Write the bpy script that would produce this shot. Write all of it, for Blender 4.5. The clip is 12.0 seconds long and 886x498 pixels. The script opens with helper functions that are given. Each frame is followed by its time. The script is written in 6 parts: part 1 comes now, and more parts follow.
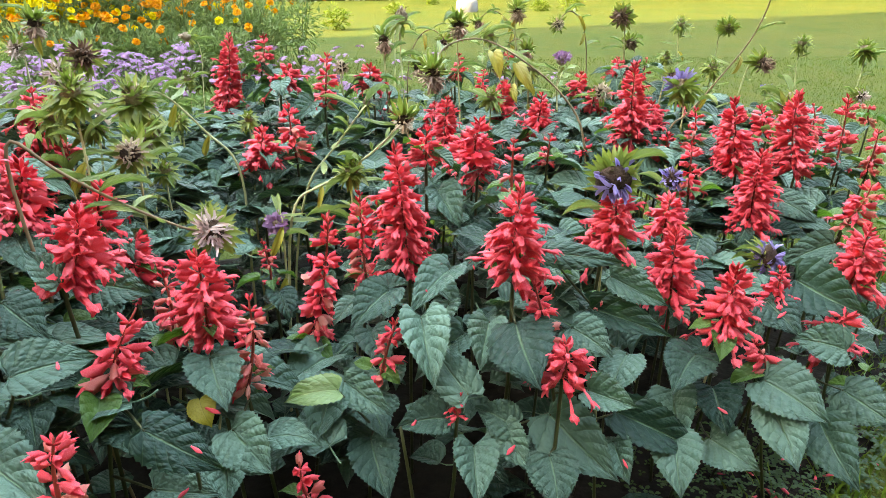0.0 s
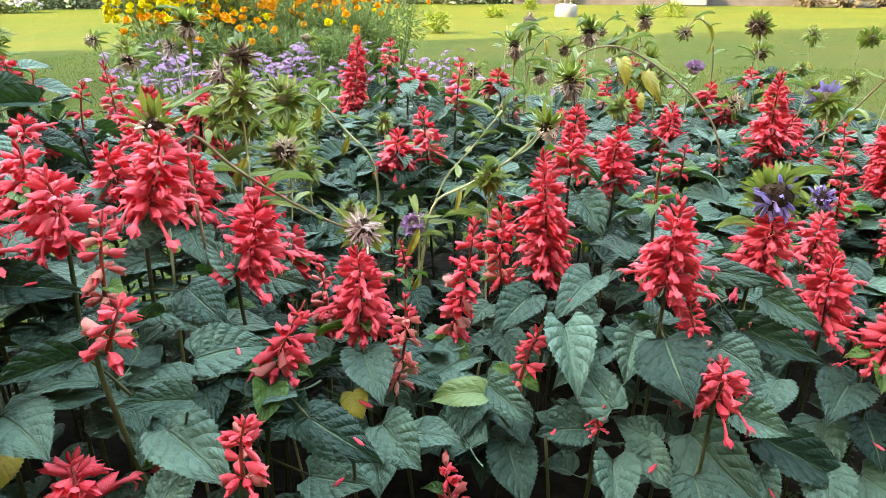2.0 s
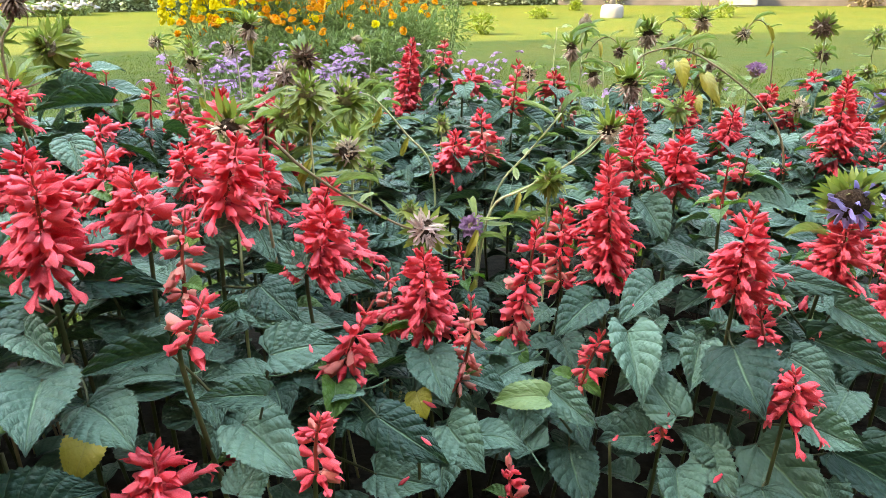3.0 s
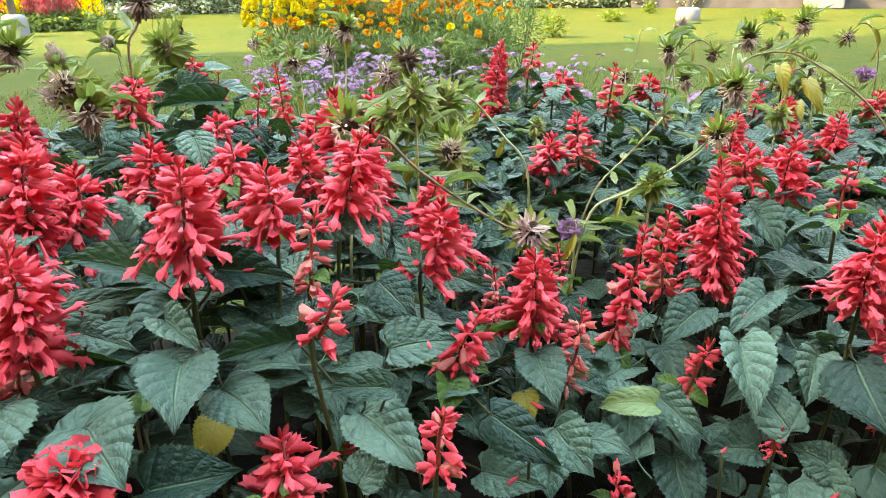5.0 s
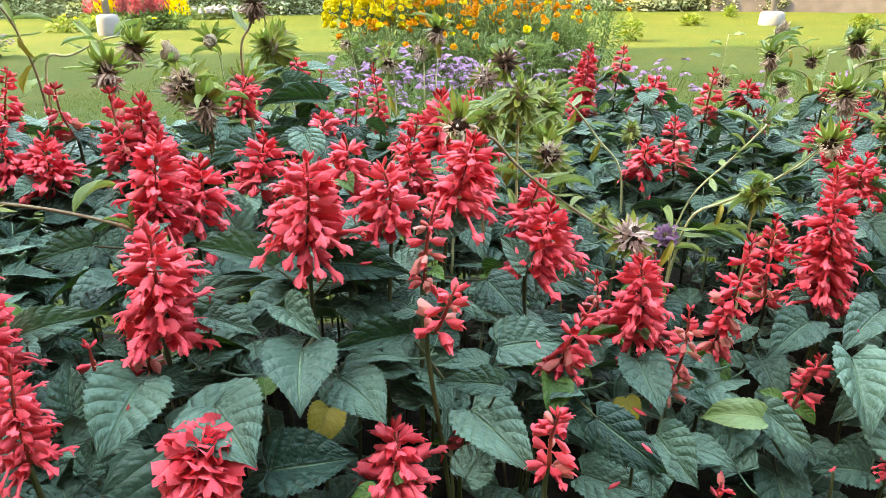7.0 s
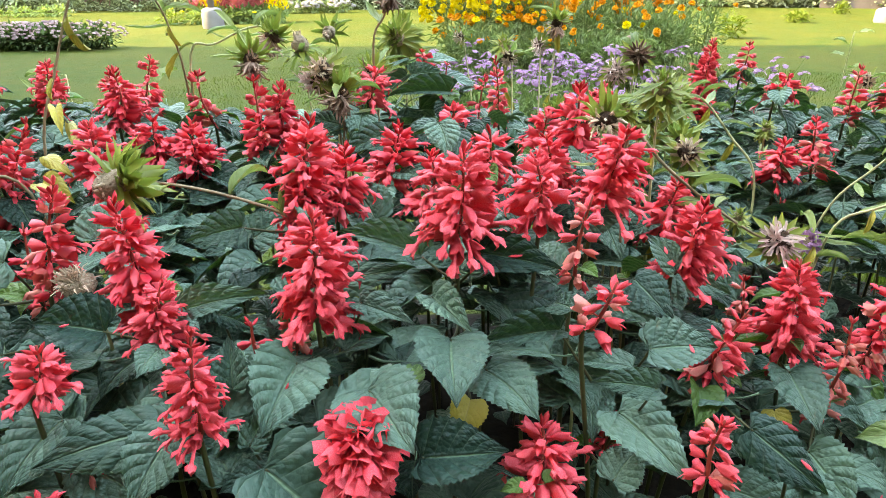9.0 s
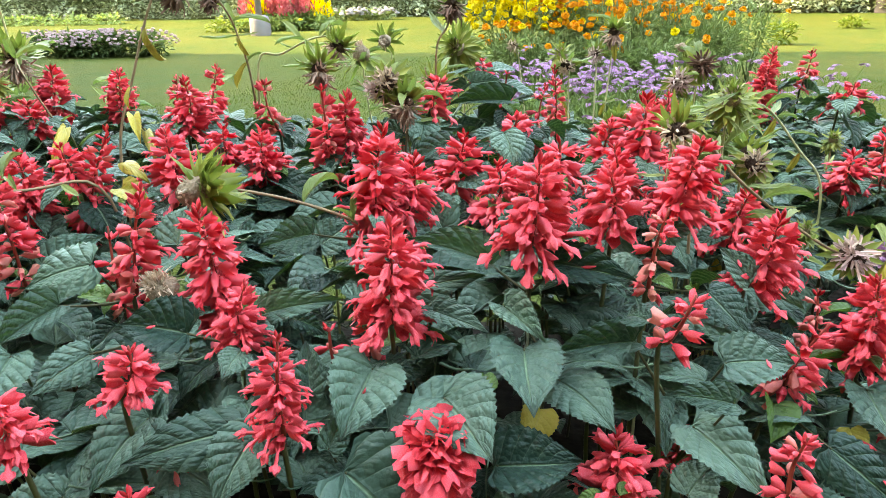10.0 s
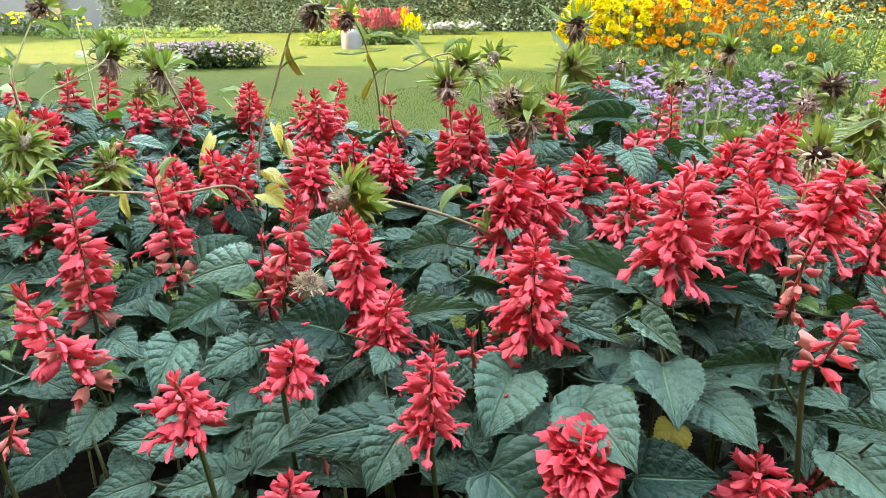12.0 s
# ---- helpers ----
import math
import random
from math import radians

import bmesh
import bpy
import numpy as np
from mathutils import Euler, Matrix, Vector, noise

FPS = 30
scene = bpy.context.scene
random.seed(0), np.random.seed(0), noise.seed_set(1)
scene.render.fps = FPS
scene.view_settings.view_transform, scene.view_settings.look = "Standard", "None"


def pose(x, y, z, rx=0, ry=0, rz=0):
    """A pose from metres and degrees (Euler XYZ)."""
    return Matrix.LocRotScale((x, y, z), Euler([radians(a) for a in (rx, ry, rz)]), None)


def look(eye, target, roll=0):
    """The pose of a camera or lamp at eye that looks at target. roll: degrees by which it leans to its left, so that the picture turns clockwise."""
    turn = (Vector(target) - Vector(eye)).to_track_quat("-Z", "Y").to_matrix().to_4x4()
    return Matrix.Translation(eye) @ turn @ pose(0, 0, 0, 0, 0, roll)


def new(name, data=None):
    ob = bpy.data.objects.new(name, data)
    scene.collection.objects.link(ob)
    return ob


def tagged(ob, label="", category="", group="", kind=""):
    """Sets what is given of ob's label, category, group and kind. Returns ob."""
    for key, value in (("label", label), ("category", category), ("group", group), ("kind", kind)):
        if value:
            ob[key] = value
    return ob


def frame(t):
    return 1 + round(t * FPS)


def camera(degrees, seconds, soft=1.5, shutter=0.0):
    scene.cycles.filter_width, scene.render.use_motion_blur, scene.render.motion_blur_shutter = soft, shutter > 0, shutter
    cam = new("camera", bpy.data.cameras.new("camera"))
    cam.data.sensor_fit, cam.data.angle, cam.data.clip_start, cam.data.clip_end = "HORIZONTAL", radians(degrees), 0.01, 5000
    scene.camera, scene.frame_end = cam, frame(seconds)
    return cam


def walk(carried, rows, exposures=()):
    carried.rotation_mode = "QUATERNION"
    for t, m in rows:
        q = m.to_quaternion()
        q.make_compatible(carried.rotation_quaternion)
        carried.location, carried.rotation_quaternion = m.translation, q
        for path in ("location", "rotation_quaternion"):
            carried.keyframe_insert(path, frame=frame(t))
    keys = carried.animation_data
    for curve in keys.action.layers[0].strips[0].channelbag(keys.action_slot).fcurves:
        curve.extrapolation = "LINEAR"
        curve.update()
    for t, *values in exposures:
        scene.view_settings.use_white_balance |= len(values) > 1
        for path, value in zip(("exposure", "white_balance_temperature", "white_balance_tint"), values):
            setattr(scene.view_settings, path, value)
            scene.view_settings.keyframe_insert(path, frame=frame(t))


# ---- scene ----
cam = camera(66.1, 12.0, soft=0.55)
PATH = [
    (0, (-0.001, 0.004, 0.806), (-0.040, 1.848, 0.032), -0.2),
    (0.5, (-0.022, -0.002, 0.808), (-0.123, 1.843, 0.042), -0.1),
    (1, (-0.044, -0.004, 0.809), (-0.206, 1.837, 0.045), 0.1),
    (1.5, (-0.064, -0.005, 0.812), (-0.286, 1.833, 0.054), 0),
    (2, (-0.081, -0.004, 0.810), (-0.356, 1.824, 0.045), 0.1),
    (2.5, (-0.096, -0.006, 0.812), (-0.436, 1.811, 0.049), -0.2),
    (3, (-0.110, -0.011, 0.812), (-0.497, 1.798, 0.050), -0.3),
    (5, (-0.163, -0.031, 0.812), (-0.722, 1.736, 0.058), -0.6),
    (5.5, (-0.172, -0.037, 0.814), (-0.775, 1.717, 0.068), -0.7),
    (6, (-0.181, -0.044, 0.813), (-0.818, 1.699, 0.069), -0.5),
    (6.5, (-0.194, -0.052, 0.814), (-0.873, 1.677, 0.070), -0.4),
    (7, (-0.206, -0.056, 0.813), (-0.935, 1.651, 0.066), -0.5),
    (9, (-0.271, -0.081, 0.808), (-1.200, 1.521, 0.052), -0.6),
    (9.5, (-0.285, -0.092, 0.810), (-1.271, 1.479, 0.063), -0.9),
    (10, (-0.297, -0.103, 0.814), (-1.324, 1.447, 0.075), -1),
    (10.5, (-0.307, -0.117, 0.819), (-1.384, 1.401, 0.086), -1.1),
    (11, (-0.319, -0.137, 0.819), (-1.440, 1.355, 0.100), -0.7),
    (11.5, (-0.328, -0.151, 0.819), (-1.501, 1.303, 0.105), -1.1),
    (12, (-0.334, -0.162, 0.823), (-1.543, 1.269, 0.123), -1),
]
walk(cam, [(t, look(eye, target, roll)) for t, eye, target, roll in PATH], exposures=[(0.0, 4.74, 10700, 7), (12.0, 4.74, 10700, 7)])

# ---- world, sun and exposure ----
SUN_ELEV, SUN_FROM = 36.0, Vector((-0.90, -0.432, 0.0)).normalized()
world = bpy.data.worlds.new("world")
scene.world = world
world.use_nodes = True
sky = world.node_tree.nodes.new("ShaderNodeTexSky")
sky.sky_type, sky.sun_disc = "NISHITA", False
sky.sun_elevation = radians(SUN_ELEV)
sky.sun_rotation = math.atan2(SUN_FROM.x, SUN_FROM.y)
sky.air_density, sky.dust_density, sky.ozone_density = 1.0, 0.6, 1.0
background = world.node_tree.nodes["Background"]
background.inputs["Strength"].default_value = 0.15
world.node_tree.links.new(sky.outputs[0], background.inputs["Color"])
sun = new("sun", bpy.data.lights.new("sun", "SUN"))
sun.data.energy, sun.data.angle, sun.data.color = 0.85, radians(0.6), (1.0, 0.91, 0.64)
sun_way = SUN_FROM * math.cos(radians(SUN_ELEV)) + Vector((0, 0, math.sin(radians(SUN_ELEV))))
sun.matrix_world = look((0, 0, 30), Vector((0, 0, 30)) - sun_way)


# ---- materials ----
def shader(name, rough=0.6, spec=0.4):
    m = bpy.data.materials.new(name)
    m.use_nodes = True
    b = m.node_tree.nodes["Principled BSDF"]
    b.inputs["Roughness"].default_value = rough
    b.inputs["Specular IOR Level"].default_value = spec
    return m, m.node_tree, b


def node(nt, kind, **settings):
    n = nt.nodes.new(kind)
    for key, value in settings.items():
        if key == "operation":
            n.operation = value
        elif key == "data_type":
            n.data_type = value
        elif key == "blend":
            n.blend_type = value
    return n


def maths(nt, op, a, b=None, c=None):
    n = node(nt, "ShaderNodeMath", operation=op)
    for i, v in enumerate((a, b, c)):
        if v is None:
            continue
        if isinstance(v, (int, float)):
            n.inputs[i].default_value = v
        else:
            nt.links.new(v, n.inputs[i])
    return n.outputs[0]


def mixed(nt, fac, a, b, blend="MIX"):
    n = node(nt, "ShaderNodeMix", data_type="RGBA", blend=blend)
    for i, v in ((0, fac), (6, a), (7, b)):
        if isinstance(v, (int, float)):
            n.inputs[i].default_value = v
        elif isinstance(v, tuple):
            n.inputs[i].default_value = (*v, 1.0)
        else:
            nt.links.new(v, n.inputs[i])
    return n.outputs[2]


def noisy(nt, scale, detail=3.0, coords=None):
    n = node(nt, "ShaderNodeTexNoise")
    n.inputs["Scale"].default_value, n.inputs["Detail"].default_value = scale, detail
    if coords is not None:
        nt.links.new(coords, n.inputs["Vector"])
    return n.outputs["Fac"]


def ramp(nt, fac, lo, hi):
    n = node(nt, "ShaderNodeMapRange")
    n.inputs["From Min"].default_value, n.inputs["From Max"].default_value = lo, hi
    nt.links.new(fac, n.inputs["Value"])
    return n.outputs["Result"]


def pick(nt):
    """A random number for each object and each loose piece of it."""
    a, b = node(nt, "ShaderNodeObjectInfo"), node(nt, "ShaderNodeNewGeometry")
    return maths(nt, "FRACT", maths(nt, "ADD", a.outputs["Random"], b.outputs["Random Per Island"]))


def bump(nt, b, height, strength, distance):
    n = node(nt, "ShaderNodeBump")
    n.inputs["Strength"].default_value, n.inputs["Distance"].default_value = strength, distance
    nt.links.new(height, n.inputs["Height"])
    nt.links.new(n.outputs[0], b.inputs["Normal"])
    return n.outputs[0]


def thin(nt, b, colour, share, normal=None):
    """Lets light through a thin leaf or petal."""
    t, mix = node(nt, "ShaderNodeBsdfTranslucent"), node(nt, "ShaderNodeMixShader")
    if isinstance(colour, tuple):
        t.inputs["Color"].default_value = (*colour, 1.0)
    else:
        nt.links.new(colour, t.inputs["Color"])
    if normal is not None:
        nt.links.new(normal, t.inputs["Normal"])
    mix.inputs[0].default_value = share
    nt.links.new(b.outputs[0], mix.inputs[1])
    nt.links.new(t.outputs[0], mix.inputs[2])
    nt.links.new(mix.outputs[0], nt.nodes["Material Output"].inputs["Surface"])


def leaf_material(name, dark, light, through_colour, ribs=6.5, slant=2.0, rough=0.46, spec=0.5, relief=0.9, vein=(0.16, 0.26, 0.17), spots=0.0, see=0.14):
    m, nt, b = shader(name, rough, spec)
    uv = node(nt, "ShaderNodeUVMap")
    xyz = node(nt, "ShaderNodeSeparateXYZ")
    nt.links.new(uv.outputs[0], xyz.inputs[0])
    across = maths(nt, "ABSOLUTE", maths(nt, "SUBTRACT", maths(nt, "MULTIPLY", xyz.outputs[0], 2.0), 1.0))
    wob = maths(nt, "MULTIPLY", maths(nt, "SUBTRACT", noisy(nt, 3.0, 2.0, uv.outputs[0]), 0.5), 0.25)
    s = maths(nt, "ADD", maths(nt, "SUBTRACT", maths(nt, "MULTIPLY", xyz.outputs[1], ribs), maths(nt, "MULTIPLY", across, slant)), wob)
    wave = maths(nt, "ABSOLUTE", maths(nt, "SINE", maths(nt, "MULTIPLY", s, math.pi)))
    line = maths(nt, "SUBTRACT", 1.0, ramp(nt, wave, 0.02, 0.16))
    mid = maths(nt, "SUBTRACT", 1.0, ramp(nt, across, 0.015, 0.06))
    veins = maths(nt, "MAXIMUM", maths(nt, "MULTIPLY", line, 0.30), mid)
    g = node(nt, "ShaderNodeTexCoord")
    blot = noisy(nt, 34.0, 4.0, g.outputs["Object"])
    fine = noisy(nt, 26.0, 5.0, uv.outputs[0])
    base = mixed(nt, pick(nt), dark, light)
    base = mixed(nt, maths(nt, "MULTIPLY", ramp(nt, blot, 0.45, 0.75), 0.14), base, light)
    base = mixed(nt, maths(nt, "MULTIPLY", veins, 0.6), base, vein)
    if spots:
        base = mixed(nt, maths(nt, "MULTIPLY", ramp(nt, fine, 0.62, 0.68), spots), base, (0.16, 0.10, 0.04))
    nt.links.new(base, b.inputs["Base Color"])
    nt.links.new(maths(nt, "ADD", maths(nt, "MULTIPLY", fine, 0.25), rough - 0.12), b.inputs["Roughness"])
    puff = maths(nt, "POWER", wave, 0.7)
    cells = node(nt, "ShaderNodeTexVoronoi")
    cells.inputs["Scale"].default_value = 16.0
    nt.links.new(uv.outputs[0], cells.inputs["Vector"])
    soft = maths(nt, "SUBTRACT", 0.6, cells.outputs["Distance"])
    height = maths(nt, "SUBTRACT", maths(nt, "MULTIPLY", maths(nt, "MULTIPLY", puff, ramp(nt, across, 0.0, 0.5)), 0.7), maths(nt, "MULTIPLY", mid, 0.6))
    height = maths(nt, "ADD", height, maths(nt, "ADD", maths(nt, "MULTIPLY", soft, 0.52), maths(nt, "MULTIPLY", fine, 0.20)))
    out = bump(nt, b, height, relief, 0.0032)
    thin(nt, b, through_colour, see, out)
    return m


def petal_material(name, a, c, faded=None, rough=0.5, share=0.3, streak=40.0):
    m, nt, b = shader(name, rough, 0.3)
    g = node(nt, "ShaderNodeTexCoord")
    n = noisy(nt, streak, 4.0, g.outputs["Object"])
    col = mixed(nt, pick(nt), a, c)
    col = mixed(nt, maths(nt, "MULTIPLY", ramp(nt, n, 0.4, 0.75), 0.4), col, faded or c)
    nt.links.new(col, b.inputs["Base Color"])
    bump(nt, b, n, 0.35, 0.002)
    thin(nt, b, col, share)
    return m


def plain(name, a, c, scale=30.0, rough=0.7, spec=0.3, relief=0.3, depth=0.003, coords="Object", metal=0.0):
    m, nt, b = shader(name, rough, spec)
    b.inputs["Metallic"].default_value = metal
    g = node(nt, "ShaderNodeTexCoord")
    n1, n2 = noisy(nt, scale, 5.0, g.outputs[coords]), noisy(nt, scale * 0.13, 3.0, g.outputs[coords])
    fac = ramp(nt, maths(nt, "ADD", maths(nt, "MULTIPLY", n1, 0.5), maths(nt, "MULTIPLY", n2, 0.5)), 0.32, 0.68)
    nt.links.new(mixed(nt, fac, a, c), b.inputs["Base Color"])
    bump(nt, b, n1, relief, depth)
    return m


SALVIA_LEAF = leaf_material("salvia_leaf", (0.007, 0.028, 0.020), (0.104, 0.184, 0.132), (0.13, 0.36, 0.03), ribs=7.0, slant=1.8, rough=0.42, spec=0.19, relief=1.0, vein=(0.16, 0.26, 0.15), spots=0.08, see=0.05)
YOUNG_LEAF = leaf_material("young_salvia_leaf", (0.042, 0.110, 0.018), (0.085, 0.175, 0.034), (0.16, 0.40, 0.03), ribs=6.0, slant=1.5, rough=0.42, spec=0.5, relief=0.5, vein=(0.14, 0.22, 0.09), see=0.22)
YELLOW = leaf_material("yellowing_leaf", (0.26, 0.22, 0.025), (0.42, 0.34, 0.04), (0.45, 0.38, 0.06), relief=0.35, vein=(0.34, 0.28, 0.06), spots=0.5)
PALE = leaf_material("pale_green_leaf", (0.10, 0.17, 0.05), (0.17, 0.24, 0.08), (0.3, 0.45, 0.12), relief=0.45, vein=(0.24, 0.30, 0.12), spots=0.4)
ASTER_LEAF = leaf_material("aster_leaf", (0.075, 0.125, 0.026), (0.24, 0.28, 0.075), (0.22, 0.34, 0.07), ribs=5.0, slant=1.0, relief=0.35, vein=(0.26, 0.33, 0.16), spots=0.35, see=0.28)
BRACT = leaf_material("aster_bract", (0.10, 0.14, 0.018), (0.36, 0.36, 0.075), (0.20, 0.30, 0.05), ribs=3.0, slant=0.5, relief=0.2, vein=(0.2, 0.28, 0.1), spots=0.3, see=0.3)
# RED and ROSE: the pale third colour paints in highlights as well as fading
RED = petal_material("red_petal", (0.73, 0.022, 0.046), (0.92, 0.085, 0.112), (0.94, 0.30, 0.33), share=0.2)
ROSE = petal_material("rose_corolla", (0.76, 0.026, 0.052), (0.93, 0.098, 0.125), (0.95, 0.33, 0.36), share=0.22)
DEEP = petal_material("deep_red_bud", (0.42, 0.012, 0.018), (0.55, 0.025, 0.03))
FADED = petal_material("faded_calyx", (0.66, 0.09, 0.085), (0.72, 0.25, 0.20), (0.75, 0.36, 0.27))
STEM_RED = plain("red_stem", (0.20, 0.018, 0.016), (0.32, 0.05, 0.03), 60.0, 0.55)
STEM_GREEN = plain("green_stem", (0.026, 0.038, 0.011), (0.070, 0.064, 0.022), 60.0, 0.55)
STEM_ASTER = plain("aster_stem", (0.34, 0.34, 0.15), (0.54, 0.50, 0.27), 50.0, 0.6)
STEM_BROWN = plain("dry_stem", (0.17, 0.115, 0.06), (0.32, 0.23, 0.13), 50.0, 0.7)
DRY_TAN = petal_material("dry_tan_petal", (0.48, 0.34, 0.22), (0.68, 0.54, 0.41), (0.76, 0.62, 0.50), 0.8, 0.2, 90.0)
DRY_PINK = petal_material("dry_pink_petal", (0.52, 0.35, 0.30), (0.76, 0.60, 0.53), (0.82, 0.70, 0.63), 0.8, 0.2, 90.0)
DRY_BROWN = petal_material("dry_brown_petal", (0.10, 0.05, 0.033), (0.28, 0.165, 0.115), (0.40, 0.28, 0.20), 0.8, 0.1, 90.0)
DRY_MAUVE = petal_material("dry_mauve_petal", (0.22, 0.115, 0.08), (0.50, 0.34, 0.25), (0.62, 0.48, 0.38), 0.8, 0.2, 90.0)
PURPLE = petal_material("purple_petal", (0.20, 0.14, 0.42), (0.38, 0.30, 0.60), (0.66, 0.60, 0.74), 0.55, 0.3, 60.0)
LILAC = petal_material("lilac_petal", (0.30, 0.145, 0.27), (0.41, 0.225, 0.37), (0.50, 0.34, 0.44), 0.6, 0.3, 60.0)
DISC = plain("dark_seed_disc", (0.025, 0.012, 0.010), (0.11, 0.065, 0.04), 500.0, 0.85, 0.2, 1.0, 0.004)
SEED_TAN = plain("tan_seed_head", (0.20, 0.13, 0.08), (0.42, 0.33, 0.23), 500.0, 0.9, 0.2, 1.0, 0.004)
ORANGE = petal_material("orange_petal", (0.80, 0.24, 0.008), (0.85, 0.42, 0.012), None, 0.6, 0.25)
GOLD = petal_material("yellow_petal", (0.85, 0.62, 0.012), (0.88, 0.72, 0.03), None, 0.6, 0.25)
WHITE_PETAL = petal_material("white_petal", (0.22, 0.195, 0.185), (0.31, 0.28, 0.265), None, 0.6, 0.25)
PINK_PETAL = petal_material("pink_petal", (0.26, 0.16, 0.165), (0.46, 0.32, 0.31), None, 0.6, 0.25)
PLUME_RED = petal_material("red_plume", (0.45, 0.06, 0.09), (0.58, 0.17, 0.18), None, 0.7, 0.2)


def foliage_material(name, a, c, glow, rough=0.6):
    m, nt, b = shader(name, rough, 0.3)
    g = node(nt, "ShaderNodeTexCoord")
    n = noisy(nt, 2.2, 3.0, g.outputs["Object"])
    col = mixed(nt, pick(nt), a, c)
    col = mixed(nt, maths(nt, "MULTIPLY", ramp(nt, n, 0.35, 0.7), 0.5), col, a)
    nt.links.new(col, b.inputs["Base Color"])
    thin(nt, b, glow, 0.3)
    return m


MARIGOLD_GREEN = foliage_material("marigold_leaf", (0.12, 0.17, 0.07), (0.26, 0.31, 0.135), (0.22, 0.34, 0.08))
BED_GREEN = foliage_material("bedding_leaf", (0.09, 0.155, 0.055), (0.19, 0.26, 0.095), (0.26, 0.38, 0.09))
HEDGE_GREEN = foliage_material("hedge_leaf", (0.19, 0.22, 0.12), (0.46, 0.49, 0.31), (0.26, 0.32, 0.12))
# darker hedge green: the shade inside the hedge is put into this colour
HEDGE_SHADE = foliage_material("hedge_shade", (0.08, 0.10, 0.05), (0.17, 0.19, 0.10), (0.12, 0.15, 0.06))
SHRUB_GREEN = foliage_material("shrub_leaf", (0.07, 0.12, 0.012), (0.17, 0.21, 0.03), (0.22, 0.30, 0.03))
GRASS = foliage_material("grass_blade", (0.058, 0.100, 0.011), (0.094, 0.125, 0.016), (0.14, 0.2, 0.01))
BORDER_GREEN = foliage_material("border_leaf", (0.03, 0.06, 0.018), (0.10, 0.15, 0.05), (0.12, 0.2, 0.04))
DRY_STALKS = foliage_material("dry_stalk", (0.10, 0.075, 0.045), (0.22, 0.17, 0.11), (0.2, 0.16, 0.08))
CLOVER = foliage_material("clover_leaf", (0.018, 0.045, 0.012), (0.045, 0.090, 0.025), (0.08, 0.16, 0.02))
EDGE_GRASS = foliage_material("edge_grass", (0.05, 0.115, 0.012), (0.14, 0.20, 0.025), (0.2, 0.3, 0.03))
SOIL = plain("dark_soil", (0.008, 0.006, 0.004), (0.022, 0.017, 0.012), 40.0, 0.95, 0.1, 1.0, 0.01)
WHITEWASH = plain("whitewashed_concrete", (0.18, 0.165, 0.16), (0.25, 0.23, 0.22), 8.0, 0.85, 0.2, 0.4, 0.01)
POLE_GREY = plain("grey_pole", (0.13, 0.12, 0.12), (0.25, 0.23, 0.22), 20.0, 0.6)
PLASTER = plain("pale_plaster", (0.115, 0.112, 0.112), (0.16, 0.156, 0.156), 1.5, 0.9, 0.2, 0.3, 0.01)
# for unseen walls only, kept dark so that they reflect little fill light
SHADE_WALL = plain("dark_unseen_wall", (0.045, 0.038, 0.032), (0.07, 0.06, 0.05), 1.0, 0.9, 0.2, 0.3, 0.01)
KERB = plain("worn_kerb_stone", (0.07, 0.055, 0.048), (0.13, 0.105, 0.095), 4.0, 0.9, 0.2, 0.5, 0.01)
BRICK = plain("red_brick", (0.24, 0.08, 0.055), (0.33, 0.13, 0.09), 5.0, 0.9, 0.2, 0.5, 0.01)

lawn_m, lnt, lawn_b = shader("lawn", 0.85, 0.15)
lawn_xyz = node(lnt, "ShaderNodeTexCoord")
lawn_n1, lawn_n2, lawn_n3 = (noisy(lnt, s, 6.0, lawn_xyz.outputs["Object"]) for s in (0.9, 6.0, 70.0))
lawn_c = mixed(lnt, ramp(lnt, lawn_n1, 0.35, 0.65), (0.045, 0.076, 0.010), (0.082, 0.090, 0.014))
lawn_c = mixed(lnt, maths(lnt, "MULTIPLY", ramp(lnt, lawn_n2, 0.42, 0.68), 0.6), lawn_c, (0.104, 0.094, 0.012))
lawn_c = mixed(lnt, maths(lnt, "MULTIPLY", ramp(lnt, lawn_n3, 0.4, 0.65), 0.5), lawn_c, (0.032, 0.062, 0.004))
lnt.links.new(lawn_c, lawn_b.inputs["Base Color"])
bump(lnt, lawn_b, lawn_n3, 0.9, 0.03)


# ---- mesh helpers ----
def mesh_of(name, verts, faces, material, uvs=None, slots=None, smooth=True):
    me = bpy.data.meshes.new(name)
    me.from_pydata([tuple(v) for v in verts], [], [tuple(f) for f in faces])
    for m in material if isinstance(material, (list, tuple)) else [material]:
        me.materials.append(m)
    if slots is not None:
        me.polygons.foreach_set("material_index", slots)
    if smooth:
        me.polygons.foreach_set("use_smooth", [True] * len(me.polygons))
    if uvs is not None:
        layer = me.uv_layers.new(name="UVMap")
        loops = np.zeros(len(me.loops), dtype=np.int32)
        me.loops.foreach_get("vertex_index", loops)
        layer.data.foreach_set("uv", np.asarray(uvs, dtype=np.float32)[loops].ravel())
    me.update()
    return me


def piece(name, me, parent, m=None, label=""):
    ob = new(name, me)
    ob.parent = parent
    if m is not None:
        ob.matrix_basis = m
    if label:
        ob["label"] = label
    return ob


def grid_faces(rows, cols, start=0, closed=False):
    out = []
    for i in range(rows - 1):
        for j in range(cols if closed else cols - 1):
            a, b = start + i * cols + j, start + i * cols + (j + 1) % cols
            out.append((a, b, b + cols, a + cols))
    return out


